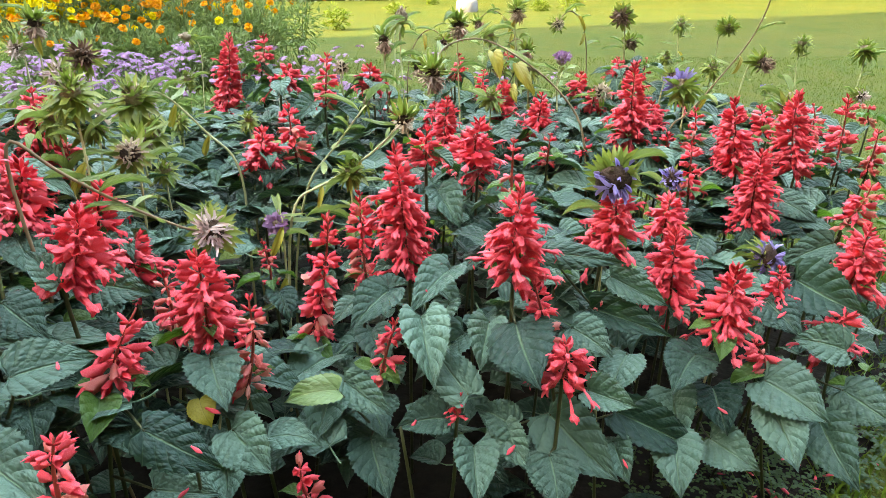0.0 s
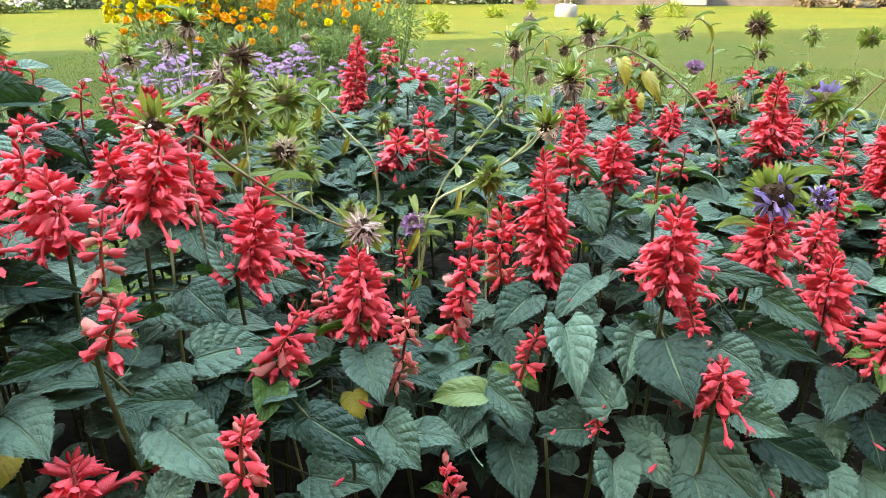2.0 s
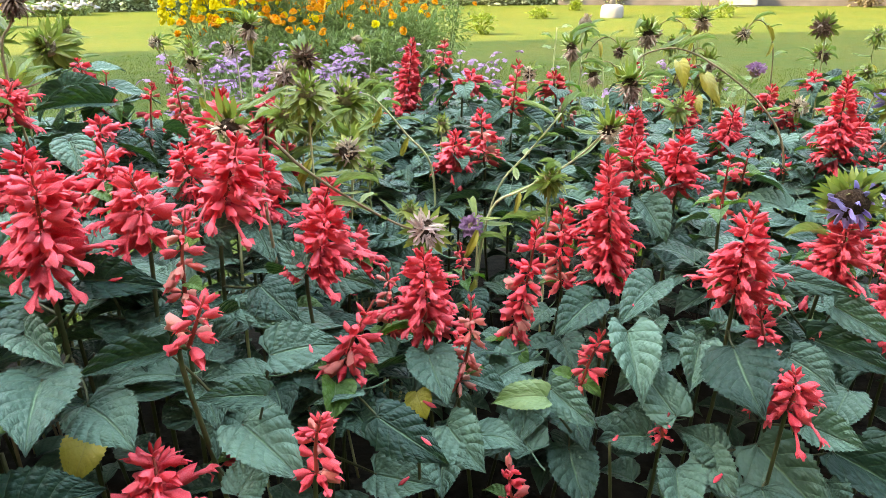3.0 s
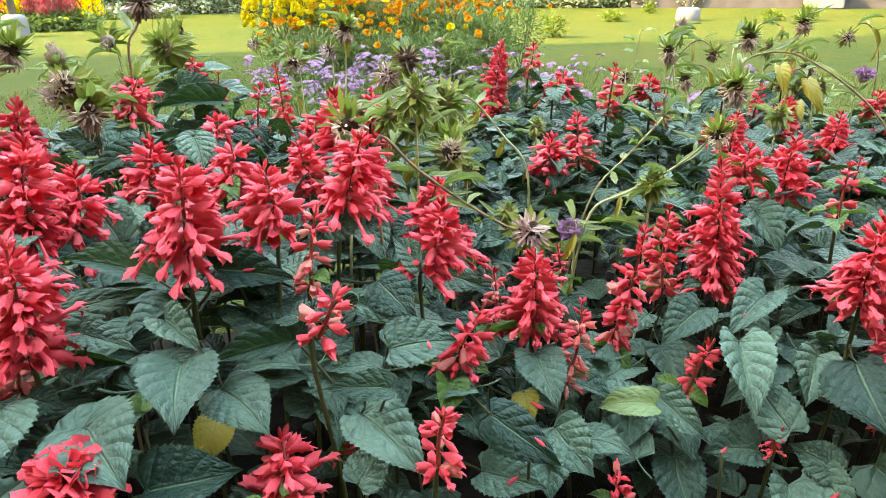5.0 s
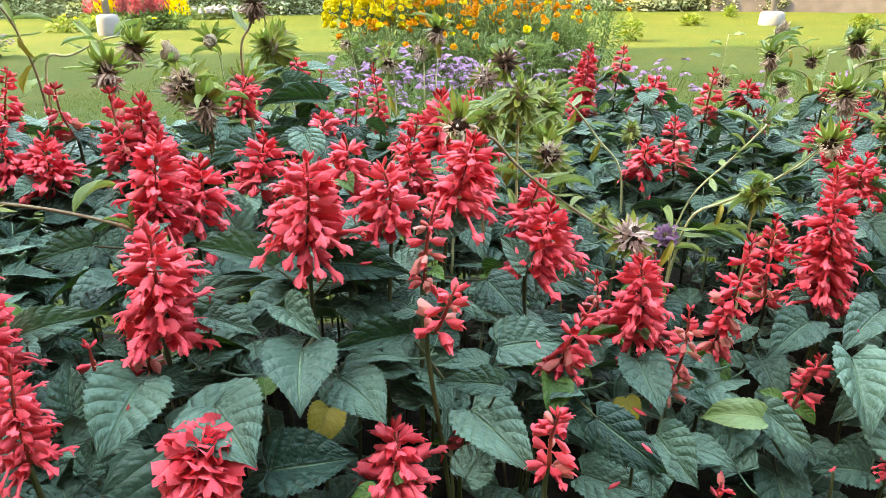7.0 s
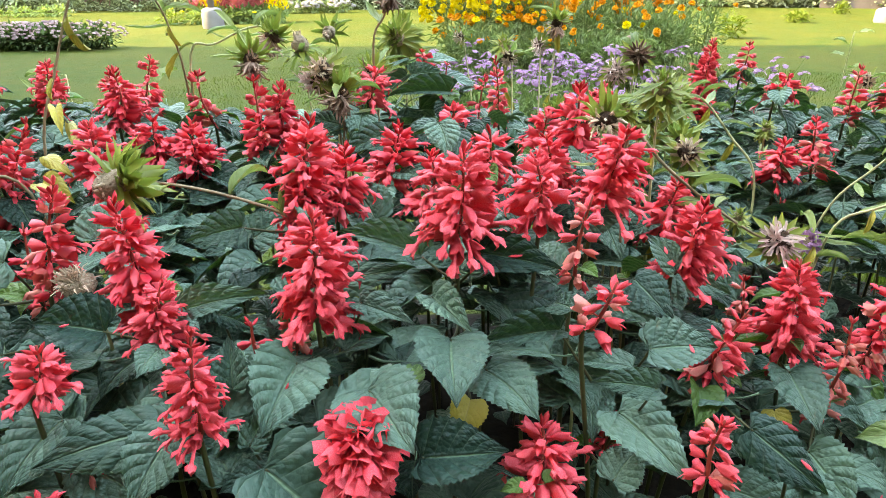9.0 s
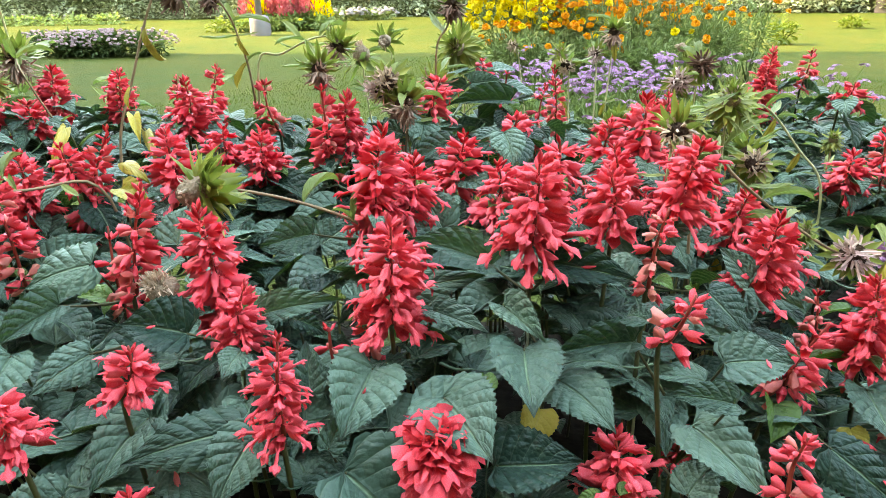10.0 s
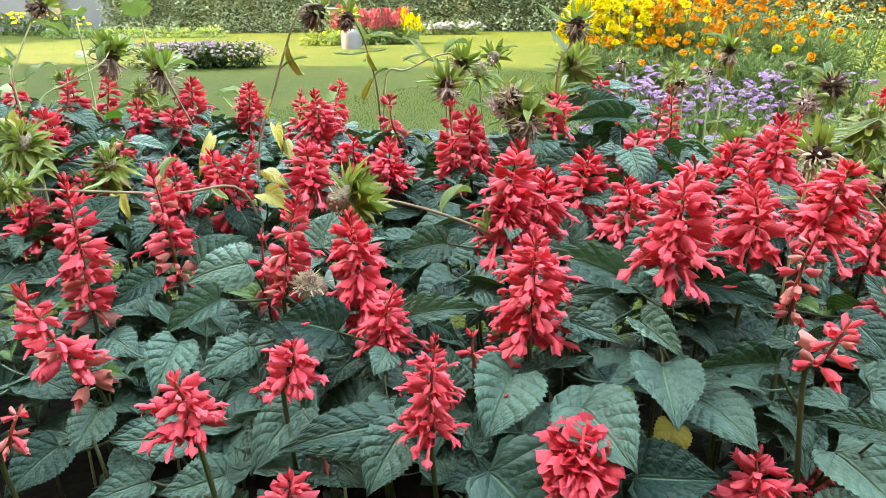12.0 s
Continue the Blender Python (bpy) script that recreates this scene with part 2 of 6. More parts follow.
def smooth_line(points, steps=6):
    """A soft curve through a few points."""
    p = [Vector(q) for q in points]
    if len(p) < 3:
        return [p[0].lerp(p[-1], i / steps) for i in range(steps + 1)]
    p = [p[0] * 2 - p[1]] + p + [p[-1] * 2 - p[-2]]
    out = []
    for i in range(1, len(p) - 2):
        a, b, c, d = p[i - 1 : i + 3]
        for k in range(steps):
            t = k / steps
            out.append(0.5 * (2 * b + (c - a) * t + (2 * a - 5 * b + 4 * c - d) * t * t + (3 * b - a - 3 * c + d) * t**3))
    return out + [p[-2]]


def tube(line, r0, r1, sides=6):
    """Verts and faces of a tapered tube along a line."""
    verts, n = [], len(line)
    side = Vector((1, 0, 0))
    for i, q in enumerate(line):
        way = (line[min(i + 1, n - 1)] - line[max(i - 1, 0)]).normalized()
        side = (side - way * side.dot(way))
        side = side.normalized() if side.length > 1e-4 else way.orthogonal().normalized()
        up, r = way.cross(side), r0 + (r1 - r0) * i / (n - 1)
        for k in range(sides):
            a = 2 * math.pi * k / sides
            verts.append(q + (side * math.cos(a) + up * math.sin(a)) * r)
    faces = grid_faces(n, sides, 0, True)
    faces.append(tuple(range(sides))[::-1])
    faces.append(tuple((n - 1) * sides + k for k in range(sides)))
    return verts, faces


def frame_of(origin, along, normal, sx, sy, sz):
    """A pose with y along, z near the normal, and a scale on each axis."""
    y = Vector(along).normalized()
    z = Vector(normal) - y * Vector(normal).dot(y)
    z = z.normalized() if z.length > 1e-4 else y.orthogonal().normalized()
    x = y.cross(z)
    m = Matrix((x * sx, y * sy, z * sz)).transposed().to_4x4()
    m.translation = origin
    return m


class Heap:
    """Collects many small meshes into one."""

    def __init__(self):
        self.v, self.f, self.s, self.n = [], [], [], 0

    def add(self, verts, faces, slot=0, m=None):
        a = np.array([tuple(q) for q in verts], dtype=float)
        if m is not None:
            mm = np.array(m)
            a = a @ mm[:3, :3].T + mm[:3, 3]
        self.v.append(a)
        self.f += [tuple(i + self.n for i in q) for q in faces]
        self.s += [slot] * len(faces)
        self.n += len(a)

    def mesh(self, name, materials, smooth=True):
        return mesh_of(name, np.concatenate(self.v), self.f, materials, slots=self.s, smooth=smooth)


# ---- salvia leaves, florets ----
RAW = {}


HEART = ((0.0, 0.0), (0.03, 0.36), (0.08, 0.68), (0.15, 0.90), (0.25, 1.0), (0.37, 0.97), (0.5, 0.85), (0.62, 0.67), (0.74, 0.45), (0.84, 0.25), (0.91, 0.12), (0.96, 0.055), (1.0, 0.0))


def heart_width(v):
    """Half width of a heart-shaped blade with a drawn-out tip, at a share of its length."""
    for (a, p), (b, q) in zip(HEART, HEART[1:]):
        if v <= b:
            return p + (q - p) * (v - a) / (b - a)
    return 0.0


def leaf_shape(name, material, fold=0.25, droop=0.9, wave=0.03, seed=0, widest=0.40, taper=1.0, lobes=0.15, teeth=0.036, petiole=0.4, rows=31, heart=False, cols=7):
    """A blade one long and one wide from base to tip along y, with a stalk behind it."""
    rnd = random.Random(seed)
    half = cols // 2
    across = [(j - half) / half for j in range(cols)]
    across = [math.copysign(abs(u) ** 0.85, u) for u in across]
    top = max((v / 100) ** widest * (1 - v / 100) ** taper for v in range(1, 100))
    ph1, ph2, lean = rnd.uniform(0, 6), rnd.uniform(0, 6), rnd.uniform(-0.06, 0.06)
    quilt = 0.012 if heart and rows > 20 else 0.0
    curl = rnd.uniform(0.03, 0.14) if heart else 0.0
    verts, uvs = [], []
    y0, z0, step = 0.0, 0.0, 1.0 / (rows - 1)
    for i in range(rows):
        v = i * step
        ang = -droop * (v**1.2) + droop * 0.35
        if i:
            y0, z0 = y0 + math.cos(ang) * step, z0 + math.sin(ang) * step
        w = 0.5 * heart_width(v) if heart else 0.5 * (max(v, 0.004) ** widest) * (max(1 - v, 0.0) ** taper) / top
        for u in across:
            k = abs(u)
            ww = w * (1 + (teeth if i % 2 else -teeth) * (k == 1.0))
            x = u * ww + lean * math.sin(v * 3.1)
            back = -lobes * k * k * (1 - v) ** 5 * (min(1.0, v / 0.06) if heart else 1.0)
            rise = fold * k * w - 0.018 * (1 - min(k / 0.3, 1.0)) + wave * k * k * math.sin(v * 11 + (ph1 if u > 0 else ph2)) + wave * 0.7 * k * math.sin(v * 5 + ph2)
            if heart:
                puff = abs(math.sin(math.pi * (v * 7.0 - k * 1.8))) ** 0.7
                rise += quilt * puff * min(1.0, k / 0.35) * min(1.0, 2.4 * w) - curl * k**3 * w
            verts.append((x, y0 + back * math.cos(ang) - rise * math.sin(ang), z0 + rise * math.cos(ang)))
            uvs.append((0.5 + 0.5 * u, v))
    faces = grid_faces(rows, cols)
    turn = math.atan2(z0, y0)
    size = math.hypot(y0, z0)
    c, s = math.cos(turn) / size, math.sin(turn) / size
    verts = [(x, y * c + z * s, z * c - y * s) for x, y, z in verts]
    if petiole:
        line = [Vector((0, -petiole * (1 - k / 4), -0.10 * petiole * math.sin(math.pi * k / 4) - 0.012)) for k in range(5)] + [Vector((0, 0.3, 0.0))]
        line[-1].z = verts[int(0.3 * rows) * cols + half][2] - 0.02
        pv, pf = tube(line, 0.022, 0.013, 4)
        n = len(verts)
        verts += [tuple(q) for q in pv]
        uvs += [(0.5, 0.02)] * len(pv)
        faces += [tuple(i + n for i in q) for q in pf]
    RAW[name] = (np.array(verts, dtype=float), faces, np.array(uvs, dtype=float))
    me = mesh_of(name, verts, faces, material, uvs)
    RAW[me.name] = RAW[name]
    return me


FOLDS = [(0.16, 0.7, 0.016), (0.30, 1.0, 0.020), (0.46, 0.8, 0.016), (0.24, 1.3, 0.026), (0.02, 0.9, 0.024), (0.60, 0.6, 0.014), (0.20, 0.4, 0.022)]
LEAVES = [leaf_shape("salvia_leaf", SALVIA_LEAF, f, d, w, k, lobes=0.20, teeth=0.036, rows=23, heart=True, cols=9) for k, (f, d, w) in enumerate(FOLDS)]
BARE_LEAVES = [leaf_shape("salvia_leaf", SALVIA_LEAF, f * 1.05, d * 0.6, w, k + 9, lobes=0.22, teeth=0.042, petiole=0.0, rows=37, heart=True, cols=13) for k, (f, d, w) in enumerate(FOLDS)]
YOUNG_LEAVES = [leaf_shape("young_leaf", YOUNG_LEAF, f + 0.15, d, w, k + 40, lobes=0.14, teeth=0.02, rows=23, heart=True, cols=9) for k, (f, d, w) in enumerate(FOLDS[:4])]
FAR_LEAVES = [leaf_shape("salvia_leaf", SALVIA_LEAF, f, d, w, k, lobes=0.20, teeth=0.03, rows=13, heart=True, cols=5) for k, (f, d, w) in enumerate(FOLDS)]
LOW_LEAVES = [leaf_shape("salvia_leaf", SALVIA_LEAF, f, d, w, k + 20, lobes=0.20, petiole=0.0, rows=11, heart=True, cols=5) for k, (f, d, w) in enumerate(FOLDS[:4])]
YELLOW_LEAVES = [leaf_shape("yellow_leaf", YELLOW, f, d, 0.03, k, lobes=0.2, petiole=0.0, heart=True, cols=9) for k, (f, d) in enumerate([(0.3, 1.0), (-0.15, 1.3)])]
PALE_BARE = [leaf_shape("pale_leaf", PALE, f, d, 0.03, k, lobes=0.2, petiole=0.0, heart=True, cols=9) for k, (f, d) in enumerate([(0.3, 0.7), (0.15, 0.9)])]
PALE_LEAVES = [leaf_shape("lobed_leaf", ASTER_LEAF, f, d, 0.05, k, taper=1.0, teeth=0.2, rows=9) for k, (f, d) in enumerate([(0.3, 1.0), (0.1, 0.7)])]
NARROW = [leaf_shape("narrow_leaf", ASTER_LEAF, f, d, 0.014, k, 0.75, 0.9, 0.0, 0.02, 0.0, 13) for k, (f, d) in enumerate([(0.10, 0.7), (0.20, 1.3), (0.06, -0.5)])]
DRY_NARROW = [leaf_shape("dry_leaf", YELLOW, 0.2, d, 0.03, k, 0.75, 0.8, 0.0, 0.02, 0.0, 13) for k, d in enumerate((1.4, 0.7))]


def bell(length, radius, open_end, lobes, curve=0.0, flat=0.8, sides=9, rings=6, neck=0.35, crease=0.12, lips=3, every=3):
    """A calyx or a petal tube along y."""
    verts = []
    for i in range(rings):
        t = i / (rings - 1)
        r = radius * (neck + (1 - neck) * math.sin(min(t * 1.25, 1.0) * math.pi / 2))
        r *= 1 - (1 - open_end) * max(0.0, (t - 0.6) / 0.4) ** 1.6
        for k in range(sides):
            a = 2 * math.pi * k / sides
            y = length * t + (lobes * length * (0.5 + 0.5 * math.cos(lips * (a - math.pi / 2))) if i == rings - 1 else 0)
            q = r * (1 - crease * (k % every == 1))
            verts.append((q * math.cos(a), y, q * flat * math.sin(a) + curve * length * (y / length) ** 2))
    return verts, grid_faces(rings, sides, 0, True)


def strip(points, widths, cup=0.3):
    """A cupped petal along a line of points in the y-z plane."""
    verts = []
    for (y, z), w in zip(points, widths):
        verts += [(-w, y, z + cup * w), (0, y, z - cup * w * 0.3), (w, y, z + cup * w)]
    return verts, grid_faces(len(points), 3)


def floret(kind, seed):
    """Verts, faces and slots of one papery floret along y; its calyx is one long. Slots: 0 calyx, 1 corolla."""
    rnd, h = random.Random(seed), Heap()
    bow = rnd.uniform(-0.14, 0.10)

    def add(shape, slot=0, rough=0.020):
        verts, faces = shape
        h.add([(x + rnd.gauss(0, rough), y + rnd.gauss(0, rough), z + rnd.gauss(0, rough)) for x, y, z in verts], faces, slot)

    if kind == "bud":
        add(bell(1.0, 0.20, 0.06, 0.0, 0.10, 0.9, 7, 5, 0.30, 0.10, 3, 2), 0, 0.012)
        return h
    if kind == "ruffle":
        for k in range(3):
            long, w, sag = rnd.uniform(0.85, 1.2), rnd.uniform(0.24, 0.38), rnd.uniform(-0.4, 0.2)
            turn = rnd.uniform(-0.7, 0.7)
            v, f = strip([(0.0, 0.0), (0.35 * long, 0.10), (0.72 * long, 0.10 + 0.4 * sag), (long, 0.02 + sag)], (0.06, 0.8 * w, w, 0.7 * w), rnd.choice((-0.8, 0.7)))
            add(([(x + turn * y * 0.6, y, z + (k - 1) * 0.22 * y) for x, y, z in v], f), k % 2, 0.045)
        return h
    # a short pedicel, then the creased two-lipped bell of the calyx
    add(tube([Vector((0, -0.25, 0)), Vector((0, 0.06, 0))], 0.035, 0.05, 3), 0, 0.0)
    wide = rnd.uniform(0.20, 0.28)
    add(bell(0.72, wide, rnd.uniform(0.75, 1.15) if kind == "calyx" else 1.0, 0.36, bow, 1.2, 10, 6, 0.30, 0.26, 2, 2), 0, 0.018)
    if kind == "calyx":
        if rnd.random() < 0.6:  # a shrivelled rest of the corolla
            add(strip([(0.4, bow * 0.2), (0.85, bow * 0.8 - 0.05), (1.15, bow - rnd.uniform(0.1, 0.3))], (0.08, 0.10, 0.03), 0.5), 1)
        return h
    hang = kind == "droop"
    tip = rnd.uniform(1.25, 1.75) if hang else rnd.uniform(1.1, 1.5)
    bend = (-0.36 - 0.22 * rnd.random()) if hang else -0.18 * rnd.random()
    add(bell(tip, 0.070 if hang else 0.085, 1.5, 0.10, bend, 0.75, 6, 7, 0.7, 0.25, 2, 2), 1, 0.014)
    z = bend * tip
    side = rnd.uniform(-0.15, 0.15)
    hood = strip([(tip - 0.15, z + 0.08), (tip + 0.06, z + 0.12), (tip + 0.26, z + 0.05), (tip + 0.40, z - 0.08)], (0.07, 0.12, 0.11, 0.02), -0.6)
    lip = strip([(tip - 0.12, z - 0.05), (tip + 0.02, z - 0.15), (tip + 0.08, z - 0.30), (tip + 0.03, z - 0.46)], (0.07, 0.11, 0.12, 0.03), 0.5)
    wing = strip([(tip - 0.06, z), (tip + 0.10, z - 0.03), (tip + 0.20, z - 0.14)], (0.05, 0.10, 0.03), 0.4)
    for (v, f), across in ((hood, 0.0), (lip, 0.0), (wing, 0.16), (wing, -0.16)):
        add(([(x + (side + across * 1.4) * max(0.0, y - tip + 0.15) / 0.4 * 0.6 + across * 0.4, y, q) for x, y, q in v], f), 1)
    return h


FLORETS = {k: [floret(k, s) for s in range(6)] for k in ("bud", "calyx", "open", "droop", "ruffle")}
FLORET_MESH = {(k, c): [h.mesh("floret", [a, ROSE]) for h in FLORETS[k]] for k in FLORETS for c, a in (("red", RED), ("faded", FADED), ("deep", DEEP))}


# ---- the bed's outline and height ----
EDGE = [(1.15, 1.75), (1.0, 1.35), (0.75, 1.02), (0.5, 0.80), (0.1, 0.58), (-0.3, 0.33), (-0.55, 0.12), (-0.8, -0.05), (-1.2, -0.22), (-1.8, -0.3)]
BACK = [(-2.3, 0.0), (-2.25, 0.55), (-1.9, 0.85), (-1.45, 0.98), (-0.95, 1.28), (-0.75, 1.78), (-0.3, 1.95), (0.3, 1.95), (0.8, 1.98)]
BED = EDGE + BACK


def inside(x, y):
    odd, n = False, len(BED)
    for i in range(n):
        (ax, ay), (bx, by) = BED[i], BED[(i + 1) % n]
        if (ay > y) != (by > y) and x < (bx - ax) * (y - ay) / (by - ay) + ax:
            odd = not odd
    return odd


def to_line(x, y, line):
    best = 9.0
    for (ax, ay), (bx, by) in zip(line, line[1:]):
        t = max(0.0, min(1.0, ((x - ax) * (bx - ax) + (y - ay) * (by - ay)) / ((bx - ax) ** 2 + (by - ay) ** 2)))
        best = min(best, math.hypot(x - ax - t * (bx - ax), y - ay - t * (by - ay)))
    return best


plants, spike_feet, set_leaves, set_ways = [], [], [], []
rng = random.Random(11)


def florets_of(length, width, style, rnd):
    """Where each floret of a spike sits: share of the height, angle, kind, size, pitch, tint."""
    gap = {"full": 0.0098, "sparse": 0.0126, "faded": 0.0135, "drop": 0.0120, "ball": 0.0042}[style]
    most = {"full": 7, "sparse": 6, "faded": 5, "drop": 4, "ball": 16}[style]
    calyx = {"ball": 0.022, "full": min(0.0245, 0.36 * width)}.get(style, min(0.0225, 0.33 * width))
    out, z = [], 0.002
    turn = rnd.uniform(0, 6.3)
    while z < length * (0.72 if style == "ball" else 0.95):
        t = z / length
        ripe = 1.0 - max(0.0, t - 0.45) / 0.55  # 1 low on the spike, 0 at its tip
        if style == "ball":
            ripe = 1.0 - max(0.0, t - 0.75)
        if style == "sparse" and 0.1 < t < 0.8 and rnd.random() < 0.10:
            z += gap
            continue
        count = most if ripe > 0.4 else 5 if ripe > 0.15 else 4
        turn += math.pi / count + rnd.uniform(-0.15, 0.15)
        for k in range(count):
            if rnd.random() < (0.10 if style in ("full", "ball") else 0.22):
                continue
            size = calyx * (0.42 + 0.58 * ripe**0.8) * rnd.uniform(0.82, 1.15)
            pitch = -8 + 70 * (1 - ripe) ** 1.5 + rnd.gauss(0, 12)
            p = rnd.random()
            kind, tint = "calyx", "red"
            if ripe < 0.30:
                kind, tint = "bud", "deep" if p < 0.45 else "red"
            elif style == "ball":
                kind = "droop" if p < 0.05 and t < 0.3 else "calyx" if p < 0.25 else "ruffle"
                pitch = -50 + 150 * t + rnd.gauss(0, 12)
                size *= 0.92 + 0.2 * math.sin(math.pi * t / 0.72)
            elif style == "full":
                kind = "droop" if p < 0.13 and t < 0.40 else "open" if p < (0.66 if t < 0.4 else 0.34) and t < 0.70 else "calyx"
                size *= 1.08 - 0.12 * t
            elif style == "faded":
                tint = "faded" if p < 0.75 else "red"
                pitch -= 12
            else:
                kind = "open" if p < 0.07 and t < 0.6 else "bud" if p > 0.93 else "calyx"
                tint = "faded" if rnd.random() < 0.16 + 0.26 * (t < 0.3) else "red"
            out.append((t, turn + 2 * math.pi * k / count + rnd.uniform(-0.3, 0.3), kind, size, pitch, tint))
        z += gap * (0.62 + 0.38 * ripe) * rnd.uniform(0.85, 1.2)
    return out


class Thicket:
    """Stands in for a plant whose leaves go into one joined mesh."""

    def __init__(self):
        self.location, self.v, self.f, self.uv, self.n = Vector((0, 0, 0)), [], [], [], 0

    def leaf(self, me, m):
        verts, faces, uvs = RAW[me.name]
        mm = np.array(m)
        self.v.append(verts @ mm[:3, :3].T + mm[:3, 3])
        self.f += [tuple(i + self.n for i in q) for q in faces]
        self.uv.append(uvs)
        self.n += len(verts)


def leaf_in(plant, base, tip, width, normal=None, shapes=LEAVES, label="", which=None):
    foot = plant.location
    base, tip = Vector(base), Vector(tip)
    long = max((tip - base).length, width * 1.15)
    if normal is None:
        normal = Vector((0.25, -0.75, 1.0))
    me = shapes[(rng.randrange(len(shapes)) if which is None else which) % len(shapes)]
    m = frame_of(base - foot, tip - base, normal, width * 1.04, long, long)
    if isinstance(plant, Thicket):
        return plant.leaf(FAR_LEAVES[LEAVES.index(me)] if shapes is LEAVES else me, m)
    return piece("leaf", me, plant, m, label)


def crowds(p):
    """Whether a leaf here would lie on one of the large leaves, or shut it off from the open side."""
    for c, way in zip(set_leaves, set_ways):
        d = p - c
        if d.length < 0.14:
            ahead = max(0.0, min(0.12, d.dot(way)))
            if (d - way * ahead).length < (0.045 if ahead < 0.01 else 0.055):
                return True
    return False


def dress(plant, line, first, pairs, gap, size, rnd):
    """Opposite pairs of leaves down a stem, from a share of its length."""
    total = (line[-1] - line[0]).length
    turn = rnd.uniform(0, 3.14)
    for i in range(pairs):
        share = first - i * gap / total
        if share < 0.12:
            break
        k = share * (len(line) - 1)
        p = line[int(k)].lerp(line[min(int(k) + 1, len(line) - 1)], k % 1)
        near = min(1.0, to_line(p.x, p.y, EDGE) / 0.35)
        for side in (0, math.pi):
            if rnd.random() < (0.06 if near > 0.99 or i < 2 else 0.45):
                continue
            a = turn + side + rnd.uniform(-0.35, 0.35)
            out = Vector((math.cos(a), math.sin(a), 0))
            long = size * rnd.uniform(0.72, 1.12) * (0.40 + 0.22 * i if i < 3 else 1.0)
            dip = rnd.uniform(-0.2, 0.4) + 0.13 * i + 0.3 * (1 - near) * (out.y < 0.3) * (p.x > -0.25)
            base = p + out * long * 0.42 + Vector((0, 0, 0.012))
            tip = base + (out + Vector((0, 0, -math.tan(min(dip, 1.25))))).normalized() * long
            centre = base.lerp(tip, 0.5)
            if tip.z < 0.03 or crowds(centre):
                continue
            leaf_in(plant, base, tip, long * rnd.uniform(0.64, 0.80), out * 0.35 + Vector((0, 0, 1)) + Vector((rnd.uniform(-0.5, 0.5), rnd.uniform(-0.5, 0.5), 0)), YOUNG_LEAVES if (i == 0 or i == 1 and rnd.random() < 0.4) and not isinstance(plant, Thicket) else LEAVES)
        turn += math.pi / 2


def plant_at(x, y, label):
    ob = new("salvia_plant")
    ob.location = (x, y, 0.02)
    ob.empty_display_size = 0.02
    return tagged(ob, label, "flower plant", "scarlet salvia bed")


SAY = {"full": "scarlet salvia in full bloom above dark green toothed leaves", "ball": "scarlet salvia with a short, dense, rounded red flower head", "sparse": "scarlet salvia with a loose, half-spent red flower spike",
       "faded": "salvia with a fading salmon-pink flower spike among dark leaves", "drop": "scarlet salvia with a bent, drooping red flower spike"}


def salvia(top, foot, width, style):
    """A shoot that bears one spike, from its lowest floret (foot) to its tip (top)."""
    rnd = random.Random(len(plants) * 7 + 3)
    top, foot = Vector(top), Vector(foot)
    lean = (top - foot).normalized()
    root = Vector((foot.x - lean.x * 0.10 + rnd.uniform(-0.03, 0.03), foot.y + 0.03 - lean.y * 0.10 + rnd.uniform(-0.02, 0.03), 0.02))
    plant = plant_at(root.x, root.y, SAY[style])
    line = smooth_line([root, root.lerp(foot, 0.55) + Vector((rnd.uniform(-0.012, 0.012), rnd.uniform(-0.012, 0.012), 0)), foot - lean * 0.02, foot], 5)
    v, f = tube([q - plant.location for q in line], 0.0028, 0.0021)
    piece("stem", mesh_of("stem", v, f, STEM_GREEN), plant)
    bow = Vector((rnd.uniform(-0.006, 0.006), rnd.uniform(-0.006, 0.006), 0))
    axis = smooth_line([foot, foot.lerp(top, 0.5) + bow, top], 5)
    v, f = tube([q - plant.location for q in axis], 0.0023, 0.0010)
    spike = piece("flower_spike", mesh_of("flower_spike", v, f, STEM_RED), plant, None, "spike of red tubular flowers" if style != "faded" else "faded salmon spike")
    near = to_line(foot.x, foot.y, EDGE) < 0.30
    heap, slots = Heap(), {"red": 0, "faded": 1, "deep": 2}
    for t, a, kind, size, pitch, tint in florets_of((top - foot).length, width, style, rnd):
        k = t * (len(axis) - 1)
        p = axis[int(k)].lerp(axis[min(int(k) + 1, len(axis) - 1)], k % 1) - plant.location
        out = Vector((math.cos(a), math.sin(a), math.tan(radians(max(-60, min(80, pitch)))))).normalized()
        m = frame_of(p + out * size * (0.30 if kind != "bud" else 0.05), out, Vector((rnd.uniform(-0.3, 0.3), rnd.uniform(-0.3, 0.3), 1)), size, size, size)
        if near:
            piece("floret", FLORET_MESH[kind, tint][rnd.randrange(6)], spike, m)
        else:
            h = FLORETS[kind][rnd.randrange(6)]
            heap.add(np.concatenate(h.v), h.f, 0, m)
            heap.s[-len(h.s):] = [3 if q else slots[tint] for q in h.s]
    if heap.n:
        tagged(piece("blossom", heap.mesh("blossom", [RED, FADED, DEEP, ROSE]), spike), kind="stuff")
    plants.append(plant)
    spike_feet.append((foot, line))
    return plant


